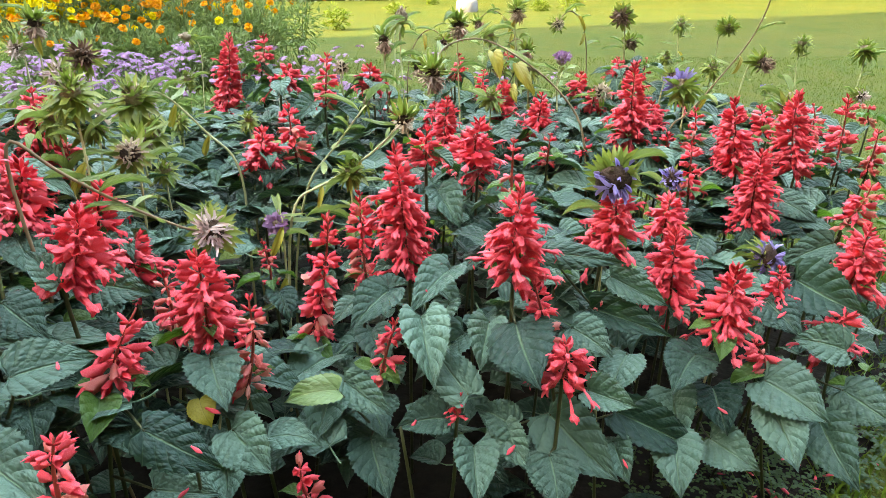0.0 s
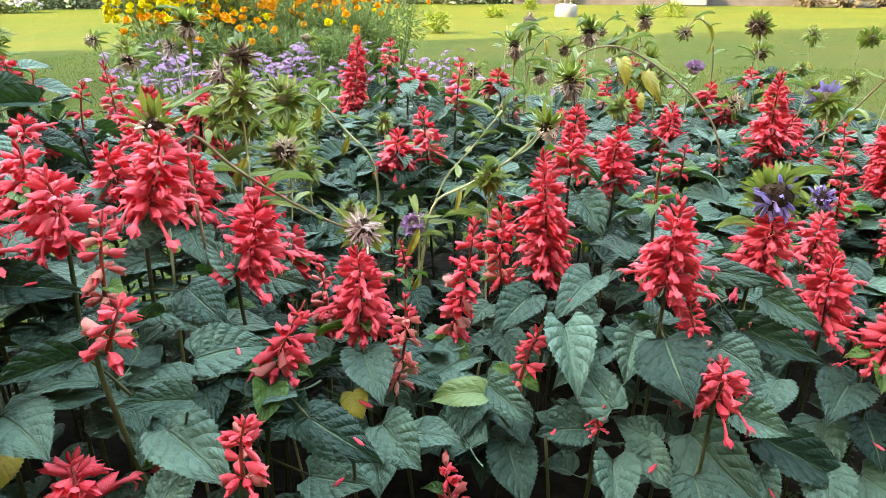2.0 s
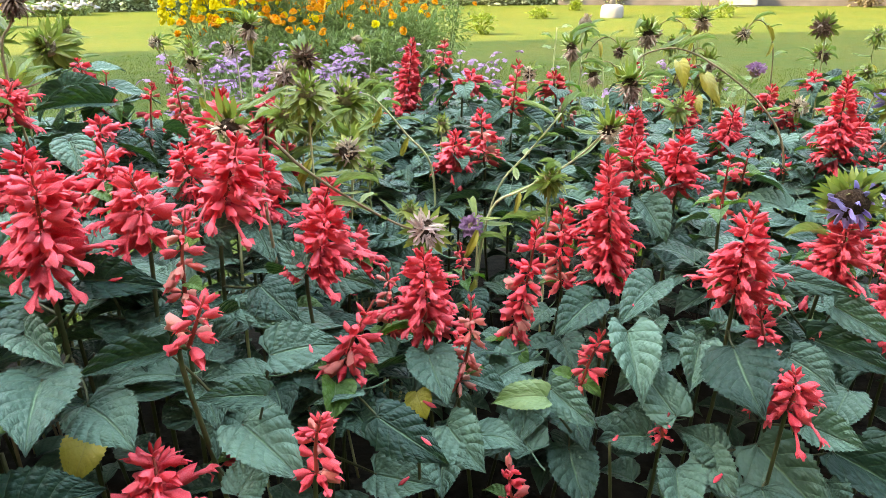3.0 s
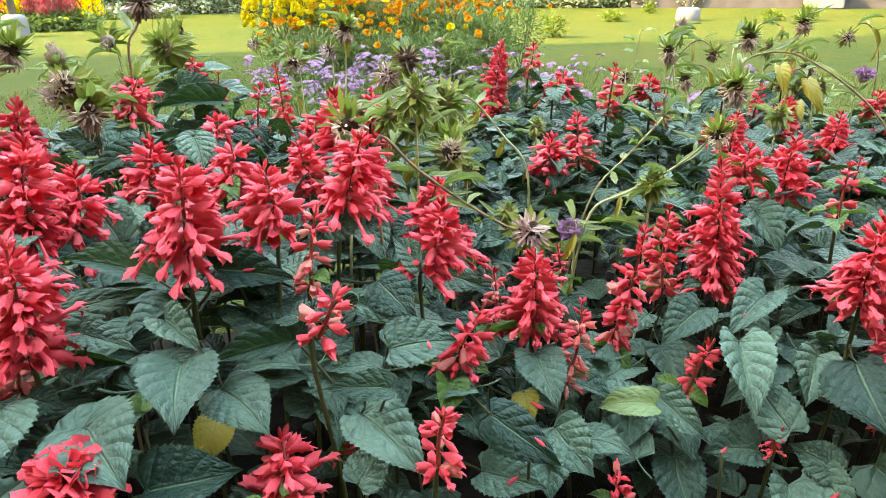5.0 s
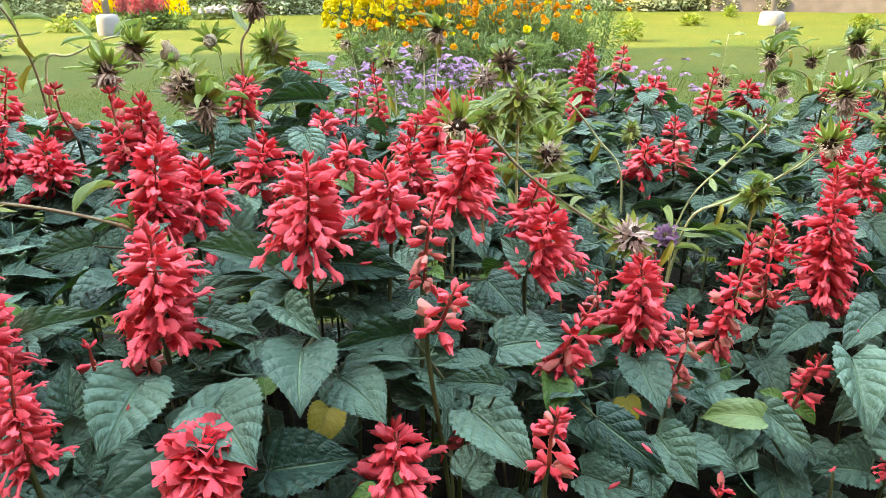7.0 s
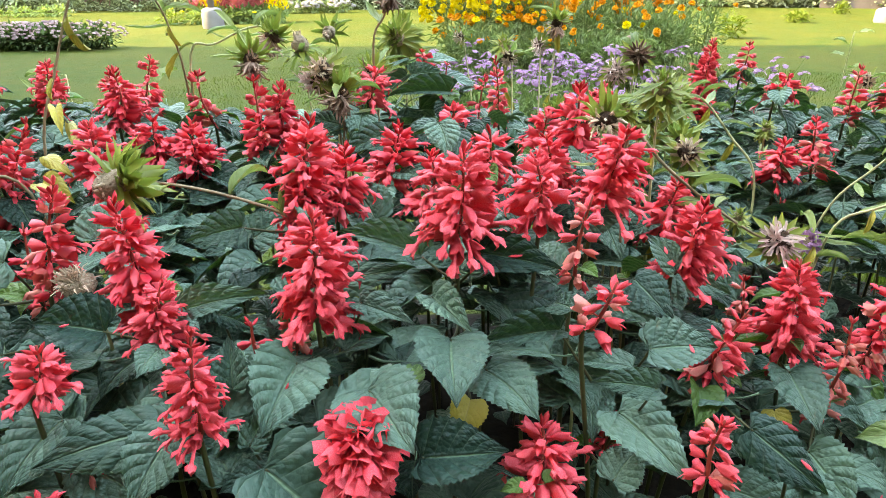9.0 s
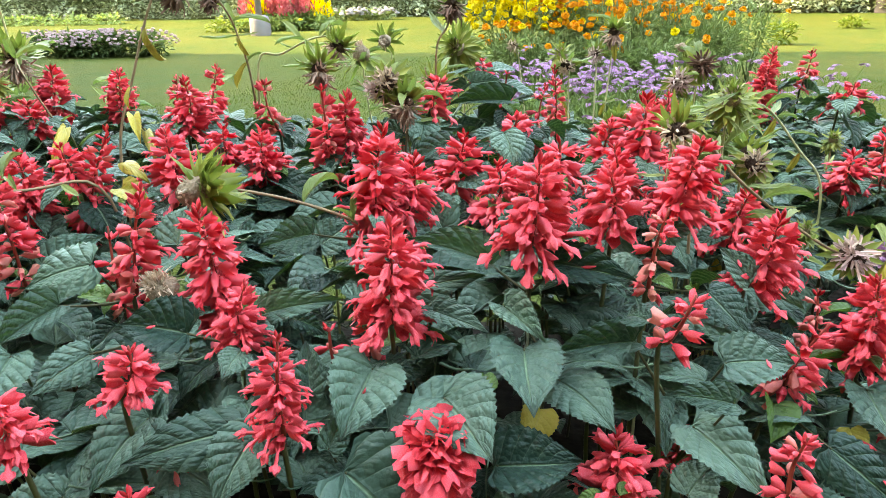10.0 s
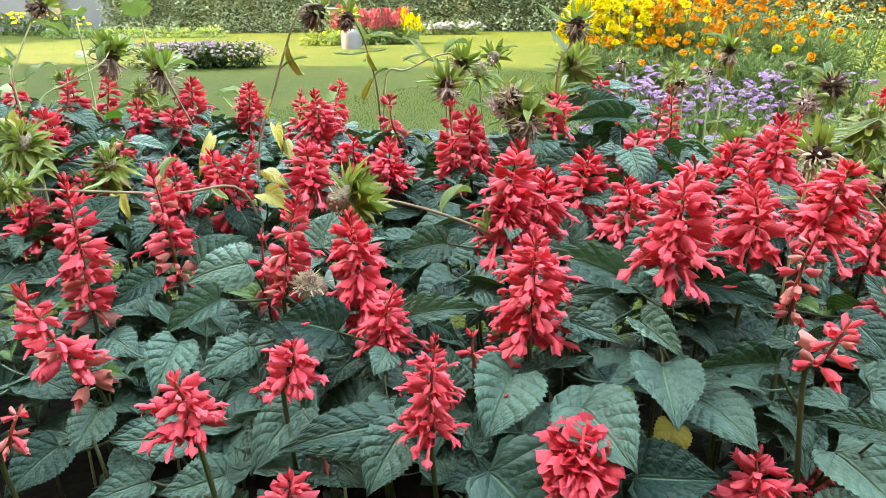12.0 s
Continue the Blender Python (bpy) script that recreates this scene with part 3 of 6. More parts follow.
def blade(base, tip, width, tint=SALVIA_LEAF, which=None):
    """One large leaf with its own place, on the nearest shoot."""
    c = Vector(base).lerp(Vector(tip), 0.5)
    set_leaves.append(c)
    k = min(range(len(spike_feet)), key=lambda i: math.hypot(spike_feet[i][0].x - base[0], spike_feet[i][0].y - base[1]))
    way = Vector(tip) - Vector(base)
    turn = random.Random(len(set_leaves))
    open_side = (Vector((-0.15, -0.10, 0.85)) - c).normalized()
    up = open_side * 0.8 + Vector((turn.uniform(-0.3, 0.3), turn.uniform(-0.2, 0.1), 0.45))
    set_ways.append(open_side)
    leaf = leaf_in(plants[k], base, tip, width, up, {"yellowing_leaf": YELLOW_LEAVES, "pale_green_leaf": PALE_BARE}.get(tint.name, BARE_LEAVES), {"yellowing_leaf": "yellowing leaf", "pale_green_leaf": "pale green leaf"}.get(tint.name, ""), which)
    node_at = min(spike_feet[k][1], key=lambda q: (q - Vector(base)).length + max(0.0, q.z - base[2]))
    foot, start = plants[k].location, Vector(base) + way * 0.03
    if node_at.y < base[1] - 0.012:
        node_at = start + Vector((-way.x * 0.5, 0.015, -0.055))
    if (node_at - start).length < 0.22:
        bend = node_at.lerp(start, 0.55) + Vector((0, 0.004, -0.004))
        v, f = tube(smooth_line([node_at - foot, bend - foot, start - foot], 4), 0.0017, 0.0012, 5)
        piece("petiole", mesh_of("petiole", v, f, STEM_GREEN), plants[k])


# ---- scarlet salvia shoots, each from its tip to its lowest flower ----
salvia((-0.616, 1.018, 0.625), (-0.637, 1.006, 0.524), 0.102, "full")
salvia((-0.501, 0.752, 0.599), (-0.519, 0.740, 0.524), 0.098, "full")
salvia((-0.369, 0.620, 0.587), (-0.387, 0.609, 0.511), 0.077, "full")
salvia((-0.422, 0.771, 0.566), (-0.435, 0.764, 0.500), 0.064, "full")
salvia((-0.386, 0.762, 0.508), (-0.395, 0.757, 0.455), 0.064, "full")
salvia((-0.275, 0.658, 0.531), (-0.275, 0.658, 0.429), 0.081, "full")
salvia((-0.308, 0.579, 0.502), (-0.339, 0.562, 0.417), 0.071, "sparse")
salvia((-0.219, 0.640, 0.484), (-0.230, 0.637, 0.377), 0.052, "faded")
salvia((-0.160, 0.802, 0.523), (-0.192, 0.795, 0.342), 0.065, "sparse")
salvia((-0.133, 0.887, 0.521), (-0.130, 0.888, 0.387), 0.058, "sparse")
salvia((-0.081, 0.855, 0.597), (-0.067, 0.857, 0.423), 0.073, "full")
salvia((-0.041, 0.924, 0.598), (-0.043, 0.924, 0.553), 0.051, "full")
salvia((-0.018, 1.335, 0.571), (-0.024, 1.335, 0.469), 0.052, "full")
salvia((0.035, 1.047, 0.586), (0.032, 1.047, 0.494), 0.066, "full")
salvia((0.077, 0.920, 0.587), (0.076, 0.920, 0.505), 0.043, "sparse")
salvia((0.070, 0.723, 0.579), (0.066, 0.724, 0.475), 0.069, "full")
salvia((-0.556, 1.722, 0.654), (-0.585, 1.713, 0.452), 0.108, "full")
salvia((-0.477, 1.741, 0.651), (-0.488, 1.738, 0.560), 0.058, "sparse")
salvia((-0.369, 1.520, 0.607), (-0.384, 1.516, 0.561), 0.064, "full")
salvia((-0.245, 1.327, 0.653), (-0.255, 1.325, 0.551), 0.058, "sparse")
salvia((-0.184, 1.467, 0.607), (-0.180, 1.468, 0.567), 0.061, "full")
salvia((-0.297, 1.193, 0.585), (-0.290, 1.195, 0.483), 0.072, "sparse")
salvia((-0.332, 1.149, 0.547), (-0.336, 1.148, 0.490), 0.065, "full")
salvia((0.110, 1.621, 0.555), (0.098, 1.622, 0.444), 0.074, "full")
salvia((0.337, 1.336, 0.635), (0.338, 1.335, 0.481), 0.073, "full")
salvia((0.179, 1.459, 0.553), (0.166, 1.461, 0.462), 0.062, "full")
salvia((0.478, 1.199, 0.591), (0.496, 1.192, 0.465), 0.074, "full")
salvia((0.490, 1.080, 0.532), (0.488, 1.081, 0.401), 0.067, "full")
salvia((0.582, 1.189, 0.603), (0.596, 1.182, 0.468), 0.069, "full")
salvia((0.715, 1.273, 0.582), (0.718, 1.271, 0.453), 0.071, "sparse")
salvia((0.773, 1.254, 0.524), (0.770, 1.256, 0.447), 0.060, "sparse")
salvia((0.296, 0.864, 0.474), (0.299, 0.863, 0.369), 0.072, "full")
salvia((0.350, 0.787, 0.459), (0.344, 0.789, 0.363), 0.065, "full")
salvia((0.527, 0.826, 0.372), (0.509, 0.837, 0.313), 0.066, "full")
salvia((0.395, 0.797, 0.342), (0.414, 0.787, 0.305), 0.058, "sparse")
salvia((0.087, 0.705, 0.473), (0.107, 0.702, 0.384), 0.052, "sparse")
salvia((0.117, 0.649, 0.427), (0.117, 0.649, 0.380), 0.053, "full")
salvia((-0.071, 0.729, 0.412), (-0.094, 0.726, 0.331), 0.055, "sparse")
salvia((0.204, 0.843, 0.534), (0.196, 0.845, 0.462), 0.068, "full")
salvia((0.323, 0.986, 0.484), (0.319, 0.987, 0.420), 0.063, "full")
salvia((0.590, 0.924, 0.455), (0.584, 0.927, 0.363), 0.100, "full")
salvia((-0.303, 0.415, 0.478), (-0.309, 0.411, 0.422), 0.054, "sparse")
salvia((-0.164, 0.571, 0.326), (-0.156, 0.573, 0.269), 0.061, "sparse")
salvia((0.006, 0.672, 0.342), (0.002, 0.672, 0.310), 0.022, "full")
salvia((-0.328, 0.685, 0.492), (-0.327, 0.686, 0.405), 0.050, "faded")
salvia((-0.285, 0.919, 0.437), (-0.277, 0.922, 0.365), 0.032, "sparse")
salvia((0.628, 1.003, 0.497), (0.608, 1.015, 0.424), 0.071, "sparse")
salvia((0.388, 1.119, 0.534), (0.393, 1.117, 0.441), 0.055, "sparse")
salvia((0.404, 1.428, 0.541), (0.403, 1.429, 0.476), 0.063, "full")
salvia((0.445, 1.292, 0.556), (0.449, 1.290, 0.481), 0.052, "sparse")
salvia((0.172, 1.244, 0.518), (0.168, 1.244, 0.460), 0.043, "sparse")
salvia((0.198, 0.813, 0.404), (0.190, 0.815, 0.382), 0.035, "faded")
salvia((0.441, 0.855, 0.427), (0.441, 0.855, 0.367), 0.043, "full")
salvia((0.036, 1.167, 0.481), (0.029, 1.166, 0.440), 0.045, "sparse")
salvia((-0.966, 0.660, 0.660), (-0.967, 0.659, 0.579), 0.086, "full")
salvia((-0.758, 0.482, 0.668), (-0.768, 0.471, 0.555), 0.092, "full")
salvia((-0.750, 0.522, 0.623), (-0.757, 0.515, 0.553), 0.080, "full")
salvia((-0.651, 0.348, 0.619), (-0.653, 0.346, 0.512), 0.094, "full")
salvia((-0.768, 0.667, 0.620), (-0.780, 0.656, 0.548), 0.071, "full")
salvia((-0.557, 0.452, 0.664), (-0.561, 0.449, 0.576), 0.086, "full")
salvia((-0.598, 0.590, 0.646), (-0.606, 0.584, 0.589), 0.059, "full")
salvia((-0.752, 0.787, 0.627), (-0.758, 0.783, 0.586), 0.059, "full")
salvia((-0.512, 0.511, 0.644), (-0.508, 0.514, 0.584), 0.062, "full")
salvia((-0.565, 0.672, 0.628), (-0.558, 0.675, 0.566), 0.056, "full")
salvia((-0.637, 0.864, 0.617), (-0.644, 0.861, 0.543), 0.068, "full")
salvia((-0.446, 0.597, 0.663), (-0.468, 0.588, 0.588), 0.070, "full")
salvia((-0.447, 0.492, 0.620), (-0.457, 0.486, 0.539), 0.047, "faded")
salvia((-0.403, 0.434, 0.568), (-0.419, 0.425, 0.523), 0.057, "drop")
salvia((-0.918, 0.967, 0.679), (-0.916, 0.968, 0.646), 0.047, "full")
salvia((-0.860, 0.956, 0.664), (-0.862, 0.955, 0.596), 0.041, "sparse")
salvia((-0.799, 0.982, 0.648), (-0.810, 0.974, 0.556), 0.051, "sparse")
salvia((-0.837, 1.095, 0.664), (-0.829, 1.099, 0.533), 0.052, "sparse")
salvia((-0.903, 0.815, 0.668), (-0.914, 0.806, 0.621), 0.060, "full")
salvia((-0.574, 0.921, 0.651), (-0.577, 0.920, 0.608), 0.047, "full")
salvia((-0.447, 0.392, 0.440), (-0.435, 0.354, 0.397), 0.076, "full")
salvia((-0.566, 0.285, 0.465), (-0.549, 0.256, 0.435), 0.070, "ball")
salvia((-0.403, 0.469, 0.418), (-0.409, 0.466, 0.372), 0.045, "sparse")
salvia((-0.697, 0.358, 0.497), (-0.696, 0.359, 0.457), 0.051, "faded")
salvia((-0.667, 1.027, 0.583), (-0.674, 1.024, 0.538), 0.043, "sparse")
salvia((-0.560, 0.950, 0.567), (-0.558, 0.951, 0.498), 0.044, "sparse")
salvia((-0.679, 0.595, 0.609), (-0.683, 0.594, 0.548), 0.068, "full")
salvia((-0.559, 0.770, 0.674), (-0.556, 0.770, 0.579), 0.081, "full")
salvia((-0.842, 0.288, 0.615), (-0.833, 0.298, 0.498), 0.073, "full")
salvia((-0.758, 0.268, 0.560), (-0.765, 0.261, 0.498), 0.049, "full")
salvia((-0.900, 0.274, 0.632), (-0.915, 0.255, 0.514), 0.062, "sparse")
salvia((-0.980, 0.275, 0.572), (-0.979, 0.275, 0.474), 0.058, "sparse")
salvia((-1.154, 0.400, 0.641), (-1.183, 0.355, 0.486), 0.076, "sparse")
salvia((-1.134, 0.231, 0.639), (-1.128, 0.243, 0.476), 0.093, "sparse")
salvia((-1.252, 0.322, 0.614), (-1.253, 0.319, 0.513), 0.085, "full")
salvia((-1.111, 0.124, 0.647), (-1.111, 0.124, 0.482), 0.087, "sparse")
salvia((-1.362, 0.167, 0.572), (-1.363, 0.163, 0.506), 0.083, "full")
salvia((-1.010, 0.025, 0.581), (-0.994, 0.066, 0.459), 0.073, "sparse")
salvia((-0.825, 0.068, 0.529), (-0.818, 0.074, 0.483), 0.058, "full")
salvia((-0.794, 0.168, 0.533), (-0.799, 0.161, 0.488), 0.050, "full")
salvia((-0.660, 0.212, 0.561), (-0.663, 0.209, 0.469), 0.045, "full")
salvia((-0.744, 0.117, 0.437), (-0.750, 0.108, 0.405), 0.054, "full")
salvia((-1.560, 0.680, 0.665), (-1.565, 0.673, 0.569), 0.060, "full")
salvia((-1.470, 0.744, 0.647), (-1.488, 0.721, 0.534), 0.059, "sparse")
salvia((-1.289, 0.624, 0.668), (-1.291, 0.621, 0.580), 0.072, "full")
salvia((-1.363, 0.758, 0.674), (-1.380, 0.738, 0.562), 0.067, "sparse")
salvia((-1.155, 0.678, 0.668), (-1.145, 0.688, 0.581), 0.079, "sparse")
salvia((-1.049, 0.566, 0.619), (-1.052, 0.563, 0.543), 0.078, "full")
salvia((-1.114, 0.551, 0.617), (-1.112, 0.553, 0.563), 0.072, "full")
salvia((-1.088, 0.437, 0.636), (-1.082, 0.444, 0.560), 0.074, "full")
salvia((-0.974, 0.615, 0.681), (-0.969, 0.620, 0.549), 0.072, "sparse")
salvia((-1.766, 0.412, 0.700), (-1.768, 0.408, 0.582), 0.096, "sparse")
salvia((-1.473, 0.245, 0.673), (-1.467, 0.259, 0.575), 0.103, "full")
salvia((-1.870, 0.539, 0.674), (-1.879, 0.521, 0.572), 0.082, "sparse")
salvia((-1.665, 0.505, 0.667), (-1.665, 0.505, 0.567), 0.106, "sparse")
salvia((-1.604, 0.577, 0.675), (-1.606, 0.574, 0.591), 0.078, "full")
salvia((-1.515, 0.474, 0.635), (-1.511, 0.481, 0.588), 0.066, "full")
salvia((-1.977, 0.380, 0.660), (-1.977, 0.378, 0.601), 0.108, "sparse")
salvia((-1.361, 0.319, 0.639), (-1.368, 0.307, 0.606), 0.056, "sparse")
salvia((-0.958, -0.007, 0.488), (-0.963, -0.024, 0.451), 0.039, "faded")
salvia((-1.333, 0.265, 0.606), (-1.332, 0.267, 0.554), 0.068, "sparse")
salvia((-1.198, 0.353, 0.620), (-1.192, 0.364, 0.569), 0.055, "full")
salvia((-1.670, 0.310, 0.603), (-1.675, 0.299, 0.515), 0.076, "full")
salvia((-0.684, 0.293, 0.524), (-0.682, 0.294, 0.487), 0.051, "faded")
salvia((-0.769, 0.167, 0.448), (-0.766, 0.171, 0.416), 0.041, "faded")
salvia((0.129, 1.850, 0.595), (0.127, 1.855, 0.557), 0.050, "sparse")
salvia((0.003, 1.850, 0.590), (-0.005, 1.855, 0.521), 0.050, "sparse")
salvia((0.068, 1.750, 0.568), (0.059, 1.755, 0.483), 0.045, "sparse")
salvia((0.302, 1.700, 0.561), (0.299, 1.705, 0.506), 0.050, "full")
salvia((0.395, 1.750, 0.587), (0.397, 1.755, 0.548), 0.050, "full")
salvia((0.470, 1.750, 0.587), (0.466, 1.755, 0.556), 0.045, "sparse")
salvia((0.313, 1.600, 0.535), (0.312, 1.605, 0.492), 0.050, "full")
salvia((0.422, 1.350, 0.493), (0.415, 1.355, 0.439), 0.060, "sparse")
salvia((0.011, 1.200, 0.525), (0.003, 1.205, 0.468), 0.060, "full")
salvia((0.694, 1.350, 0.549), (0.699, 1.355, 0.492), 0.060, "sparse")
salvia((0.590, 1.350, 0.549), (0.610, 1.355, 0.492), 0.059, "full")
salvia((0.245, 1.300, 0.493), (0.243, 1.305, 0.460), 0.050, "sparse")
salvia((-0.047, 1.450, 0.534), (-0.057, 1.455, 0.485), 0.042, "full")
salvia((-0.147, 1.500, 0.546), (-0.152, 1.505, 0.495), 0.055, "faded")
salvia((0.892, 1.500, 0.521), (0.899, 1.505, 0.484), 0.050, "sparse")
salvia((0.516, 1.600, 0.520), (0.528, 1.605, 0.469), 0.045, "faded")
salvia((-1.628, 0.268, 0.652), (-1.623, 0.258, 0.594), 0.048, "sparse")
salvia((-1.475, 0.257, 0.650), (-1.477, 0.242, 0.595), 0.048, "full")
salvia((-1.737, 0.397, 0.674), (-1.741, 0.379, 0.617), 0.045, "sparse")
salvia((-1.531, 0.423, 0.657), (-1.526, 0.417, 0.609), 0.056, "full")
salvia((-1.316, 0.229, 0.603), (-1.315, 0.205, 0.526), 0.047, "sparse")

# ---- large single leaves, base to tip ----
blade((-0.382, 0.489, 0.482), (-0.329, 0.534, 0.474), 0.052)
blade((-0.265, 0.628, 0.417), (-0.228, 0.563, 0.395), 0.056)
blade((0.068, 0.705, 0.420), (0.090, 0.616, 0.386), 0.080)
blade((0.114, 0.707, 0.291), (0.193, 0.640, 0.242), 0.076)
blade((0.320, 0.795, 0.325), (0.265, 0.711, 0.318), 0.066)
blade((0.346, 0.788, 0.278), (0.347, 0.722, 0.246), 0.062)
blade((0.200, 0.720, 0.285), (0.312, 0.720, 0.225), 0.058)
blade((0.219, 0.760, 0.346), (0.185, 0.700, 0.315), 0.055)
blade((0.197, 0.802, 0.435), (0.275, 0.790, 0.397), 0.042)
blade((0.112, 0.797, 0.470), (0.206, 0.764, 0.468), 0.036)
blade((-0.008, 0.826, 0.434), (-0.058, 0.733, 0.411), 0.050)
blade((-0.086, 0.786, 0.422), (-0.130, 0.727, 0.393), 0.053)
blade((-0.130, 0.664, 0.365), (-0.071, 0.644, 0.330), 0.040)
blade((-0.131, 0.640, 0.369), (-0.195, 0.640, 0.350), 0.036, PALE)
blade((0.021, 0.666, 0.274), (0.025, 0.600, 0.240), 0.052)
blade((-0.287, 0.506, 0.416), (-0.216, 0.506, 0.370), 0.049)
blade((-0.538, 0.392, 0.498), (-0.489, 0.315, 0.489), 0.064)
blade((-0.576, 0.315, 0.476), (-0.507, 0.277, 0.462), 0.072)
blade((-0.505, 0.397, 0.473), (-0.437, 0.362, 0.462), 0.056)
blade((-0.395, 0.448, 0.434), (-0.320, 0.415, 0.405), 0.057)
blade((-0.606, 0.453, 0.544), (-0.700, 0.441, 0.556), 0.036)
blade((-0.546, 0.465, 0.555), (-0.462, 0.472, 0.551), 0.041)
blade((-0.552, 0.485, 0.560), (-0.574, 0.545, 0.585), 0.048)
blade((-0.690, 0.400, 0.515), (-0.616, 0.457, 0.528), 0.036)
blade((-0.630, 0.380, 0.518), (-0.561, 0.370, 0.518), 0.027)
blade((-0.575, 0.420, 0.520), (-0.520, 0.400, 0.505), 0.033)
blade((-0.453, 0.445, 0.505), (-0.515, 0.400, 0.495), 0.032)
blade((-0.430, 0.530, 0.505), (-0.365, 0.545, 0.485), 0.032)
blade((-0.643, 0.303, 0.490), (-0.634, 0.259, 0.467), 0.064, which=5)
blade((-0.709, 0.201, 0.461), (-0.782, 0.133, 0.439), 0.051)
blade((-0.804, 0.179, 0.452), (-0.800, 0.113, 0.414), 0.050)
blade((-0.692, 0.205, 0.462), (-0.691, 0.155, 0.421), 0.052)
blade((-0.612, 0.222, 0.446), (-0.557, 0.235, 0.400), 0.084)
blade((-0.808, 0.235, 0.509), (-0.860, 0.200, 0.520), 0.055)
blade((-0.961, 0.240, 0.545), (-1.030, 0.200, 0.515), 0.058)
blade((-0.956, 0.197, 0.517), (-0.977, 0.139, 0.491), 0.039)
blade((-0.954, 0.142, 0.488), (-0.936, 0.097, 0.450), 0.049)
blade((-0.889, 0.184, 0.489), (-0.898, 0.125, 0.470), 0.041)
blade((-0.994, 0.067, 0.431), (-0.978, 0.024, 0.402), 0.044)
blade((-1.009, 0.021, 0.392), (-1.020, -0.026, 0.372), 0.036)
blade((-0.922, 0.094, 0.420), (-0.962, 0.058, 0.414), 0.032)
blade((-0.828, 0.104, 0.407), (-0.852, 0.050, 0.408), 0.048)
blade((-0.886, 0.059, 0.400), (-0.923, 0.007, 0.386), 0.040)
blade((0.107, 0.638, 0.284), (0.111, 0.591, 0.256), 0.058)
blade((0.053, 0.687, 0.285), (0.089, 0.638, 0.259), 0.044)
blade((0.404, 0.771, 0.300), (0.462, 0.705, 0.279), 0.079)
blade((0.526, 0.797, 0.268), (0.565, 0.747, 0.254), 0.068)
blade((0.406, 0.743, 0.277), (0.415, 0.669, 0.234), 0.061)
blade((0.470, 0.741, 0.258), (0.487, 0.657, 0.216), 0.063)
blade((0.279, 0.718, 0.251), (0.271, 0.648, 0.210), 0.062)
blade((0.485, 0.897, 0.387), (0.556, 0.829, 0.364), 0.077)
blade((-0.399, 0.665, 0.487), (-0.337, 0.674, 0.469), 0.051)
blade((-0.417, 0.550, 0.522), (-0.371, 0.537, 0.490), 0.049)
blade((-0.103, 0.667, 0.282), (-0.075, 0.603, 0.243), 0.059)
blade((0.178, 0.812, 0.383), (0.274, 0.759, 0.368), 0.046)
blade((0.426, 0.853, 0.377), (0.454, 0.805, 0.351), 0.060)
blade((-0.234, 0.582, 0.358), (-0.199, 0.558, 0.337), 0.057)
blade((-0.236, 0.569, 0.339), (-0.226, 0.523, 0.312), 0.050)
blade((0.295, 0.793, 0.268), (0.298, 0.736, 0.233), 0.066)
blade((0.338, 0.752, 0.220), (0.388, 0.704, 0.206), 0.062)
blade((0.015, 0.675, 0.338), (-0.034, 0.735, 0.379), 0.052)
blade((-0.044, 0.740, 0.408), (-0.025, 0.662, 0.354), 0.058)
blade((0.142, 0.752, 0.387), (0.189, 0.713, 0.366), 0.054)
blade((0.070, 0.682, 0.289), (0.023, 0.704, 0.301), 0.046)
blade((0.155, 0.686, 0.340), (0.210, 0.662, 0.332), 0.043)
blade((-0.012, 0.682, 0.301), (-0.072, 0.667, 0.295), 0.049)
blade((0.503, 0.772, 0.345), (0.445, 0.802, 0.344), 0.055)
blade((0.364, 0.957, 0.427), (0.341, 0.917, 0.385), 0.053)
blade((0.576, 0.979, 0.410), (0.501, 0.979, 0.372), 0.049)
blade((0.537, 1.112, 0.438), (0.586, 1.057, 0.413), 0.053)
blade((0.197, 0.703, 0.253), (0.210, 0.657, 0.223), 0.041)
blade((-0.519, 0.305, 0.434), (-0.459, 0.350, 0.433), 0.056)
blade((-0.838, 0.927, 0.621), (-0.923, 0.861, 0.616), 0.039)
blade((-0.911, 0.919, 0.646), (-0.868, 0.954, 0.650), 0.038)
blade((-0.807, 0.691, 0.600), (-0.844, 0.627, 0.575), 0.034)
blade((-0.481, 0.571, 0.567), (-0.453, 0.589, 0.570), 0.039)
blade((-0.720, 0.536, 0.536), (-0.745, 0.542, 0.555), 0.053)
blade((-0.720, 0.686, 0.624), (-0.698, 0.666, 0.593), 0.046)
blade((-0.923, 0.740, 0.591), (-0.974, 0.716, 0.606), 0.037)
blade((-0.655, 0.334, 0.476), (-0.627, 0.342, 0.465), 0.029)
blade((-0.360, 0.437, 0.476), (-0.414, 0.413, 0.480), 0.028)
blade((-0.383, 0.406, 0.390), (-0.373, 0.431, 0.401), 0.041)
blade((-0.384, 0.590, 0.522), (-0.422, 0.607, 0.548), 0.030)
blade((-0.528, 0.413, 0.424), (-0.528, 0.389, 0.399), 0.036, YELLOW)
blade((-0.985, 0.021, 0.415), (-0.973, -0.038, 0.396), 0.049)
blade((-1.097, 0.198, 0.507), (-1.097, 0.138, 0.486), 0.036)
blade((-1.246, 0.176, 0.492), (-1.227, 0.231, 0.498), 0.038)
blade((-0.881, 0.098, 0.428), (-0.925, 0.044, 0.435), 0.042)
blade((-0.780, 0.173, 0.414), (-0.728, 0.182, 0.396), 0.054)
blade((-1.246, 0.186, 0.545), (-1.249, 0.226, 0.566), 0.055)
blade((-1.118, 0.270, 0.493), (-1.105, 0.339, 0.517), 0.044)
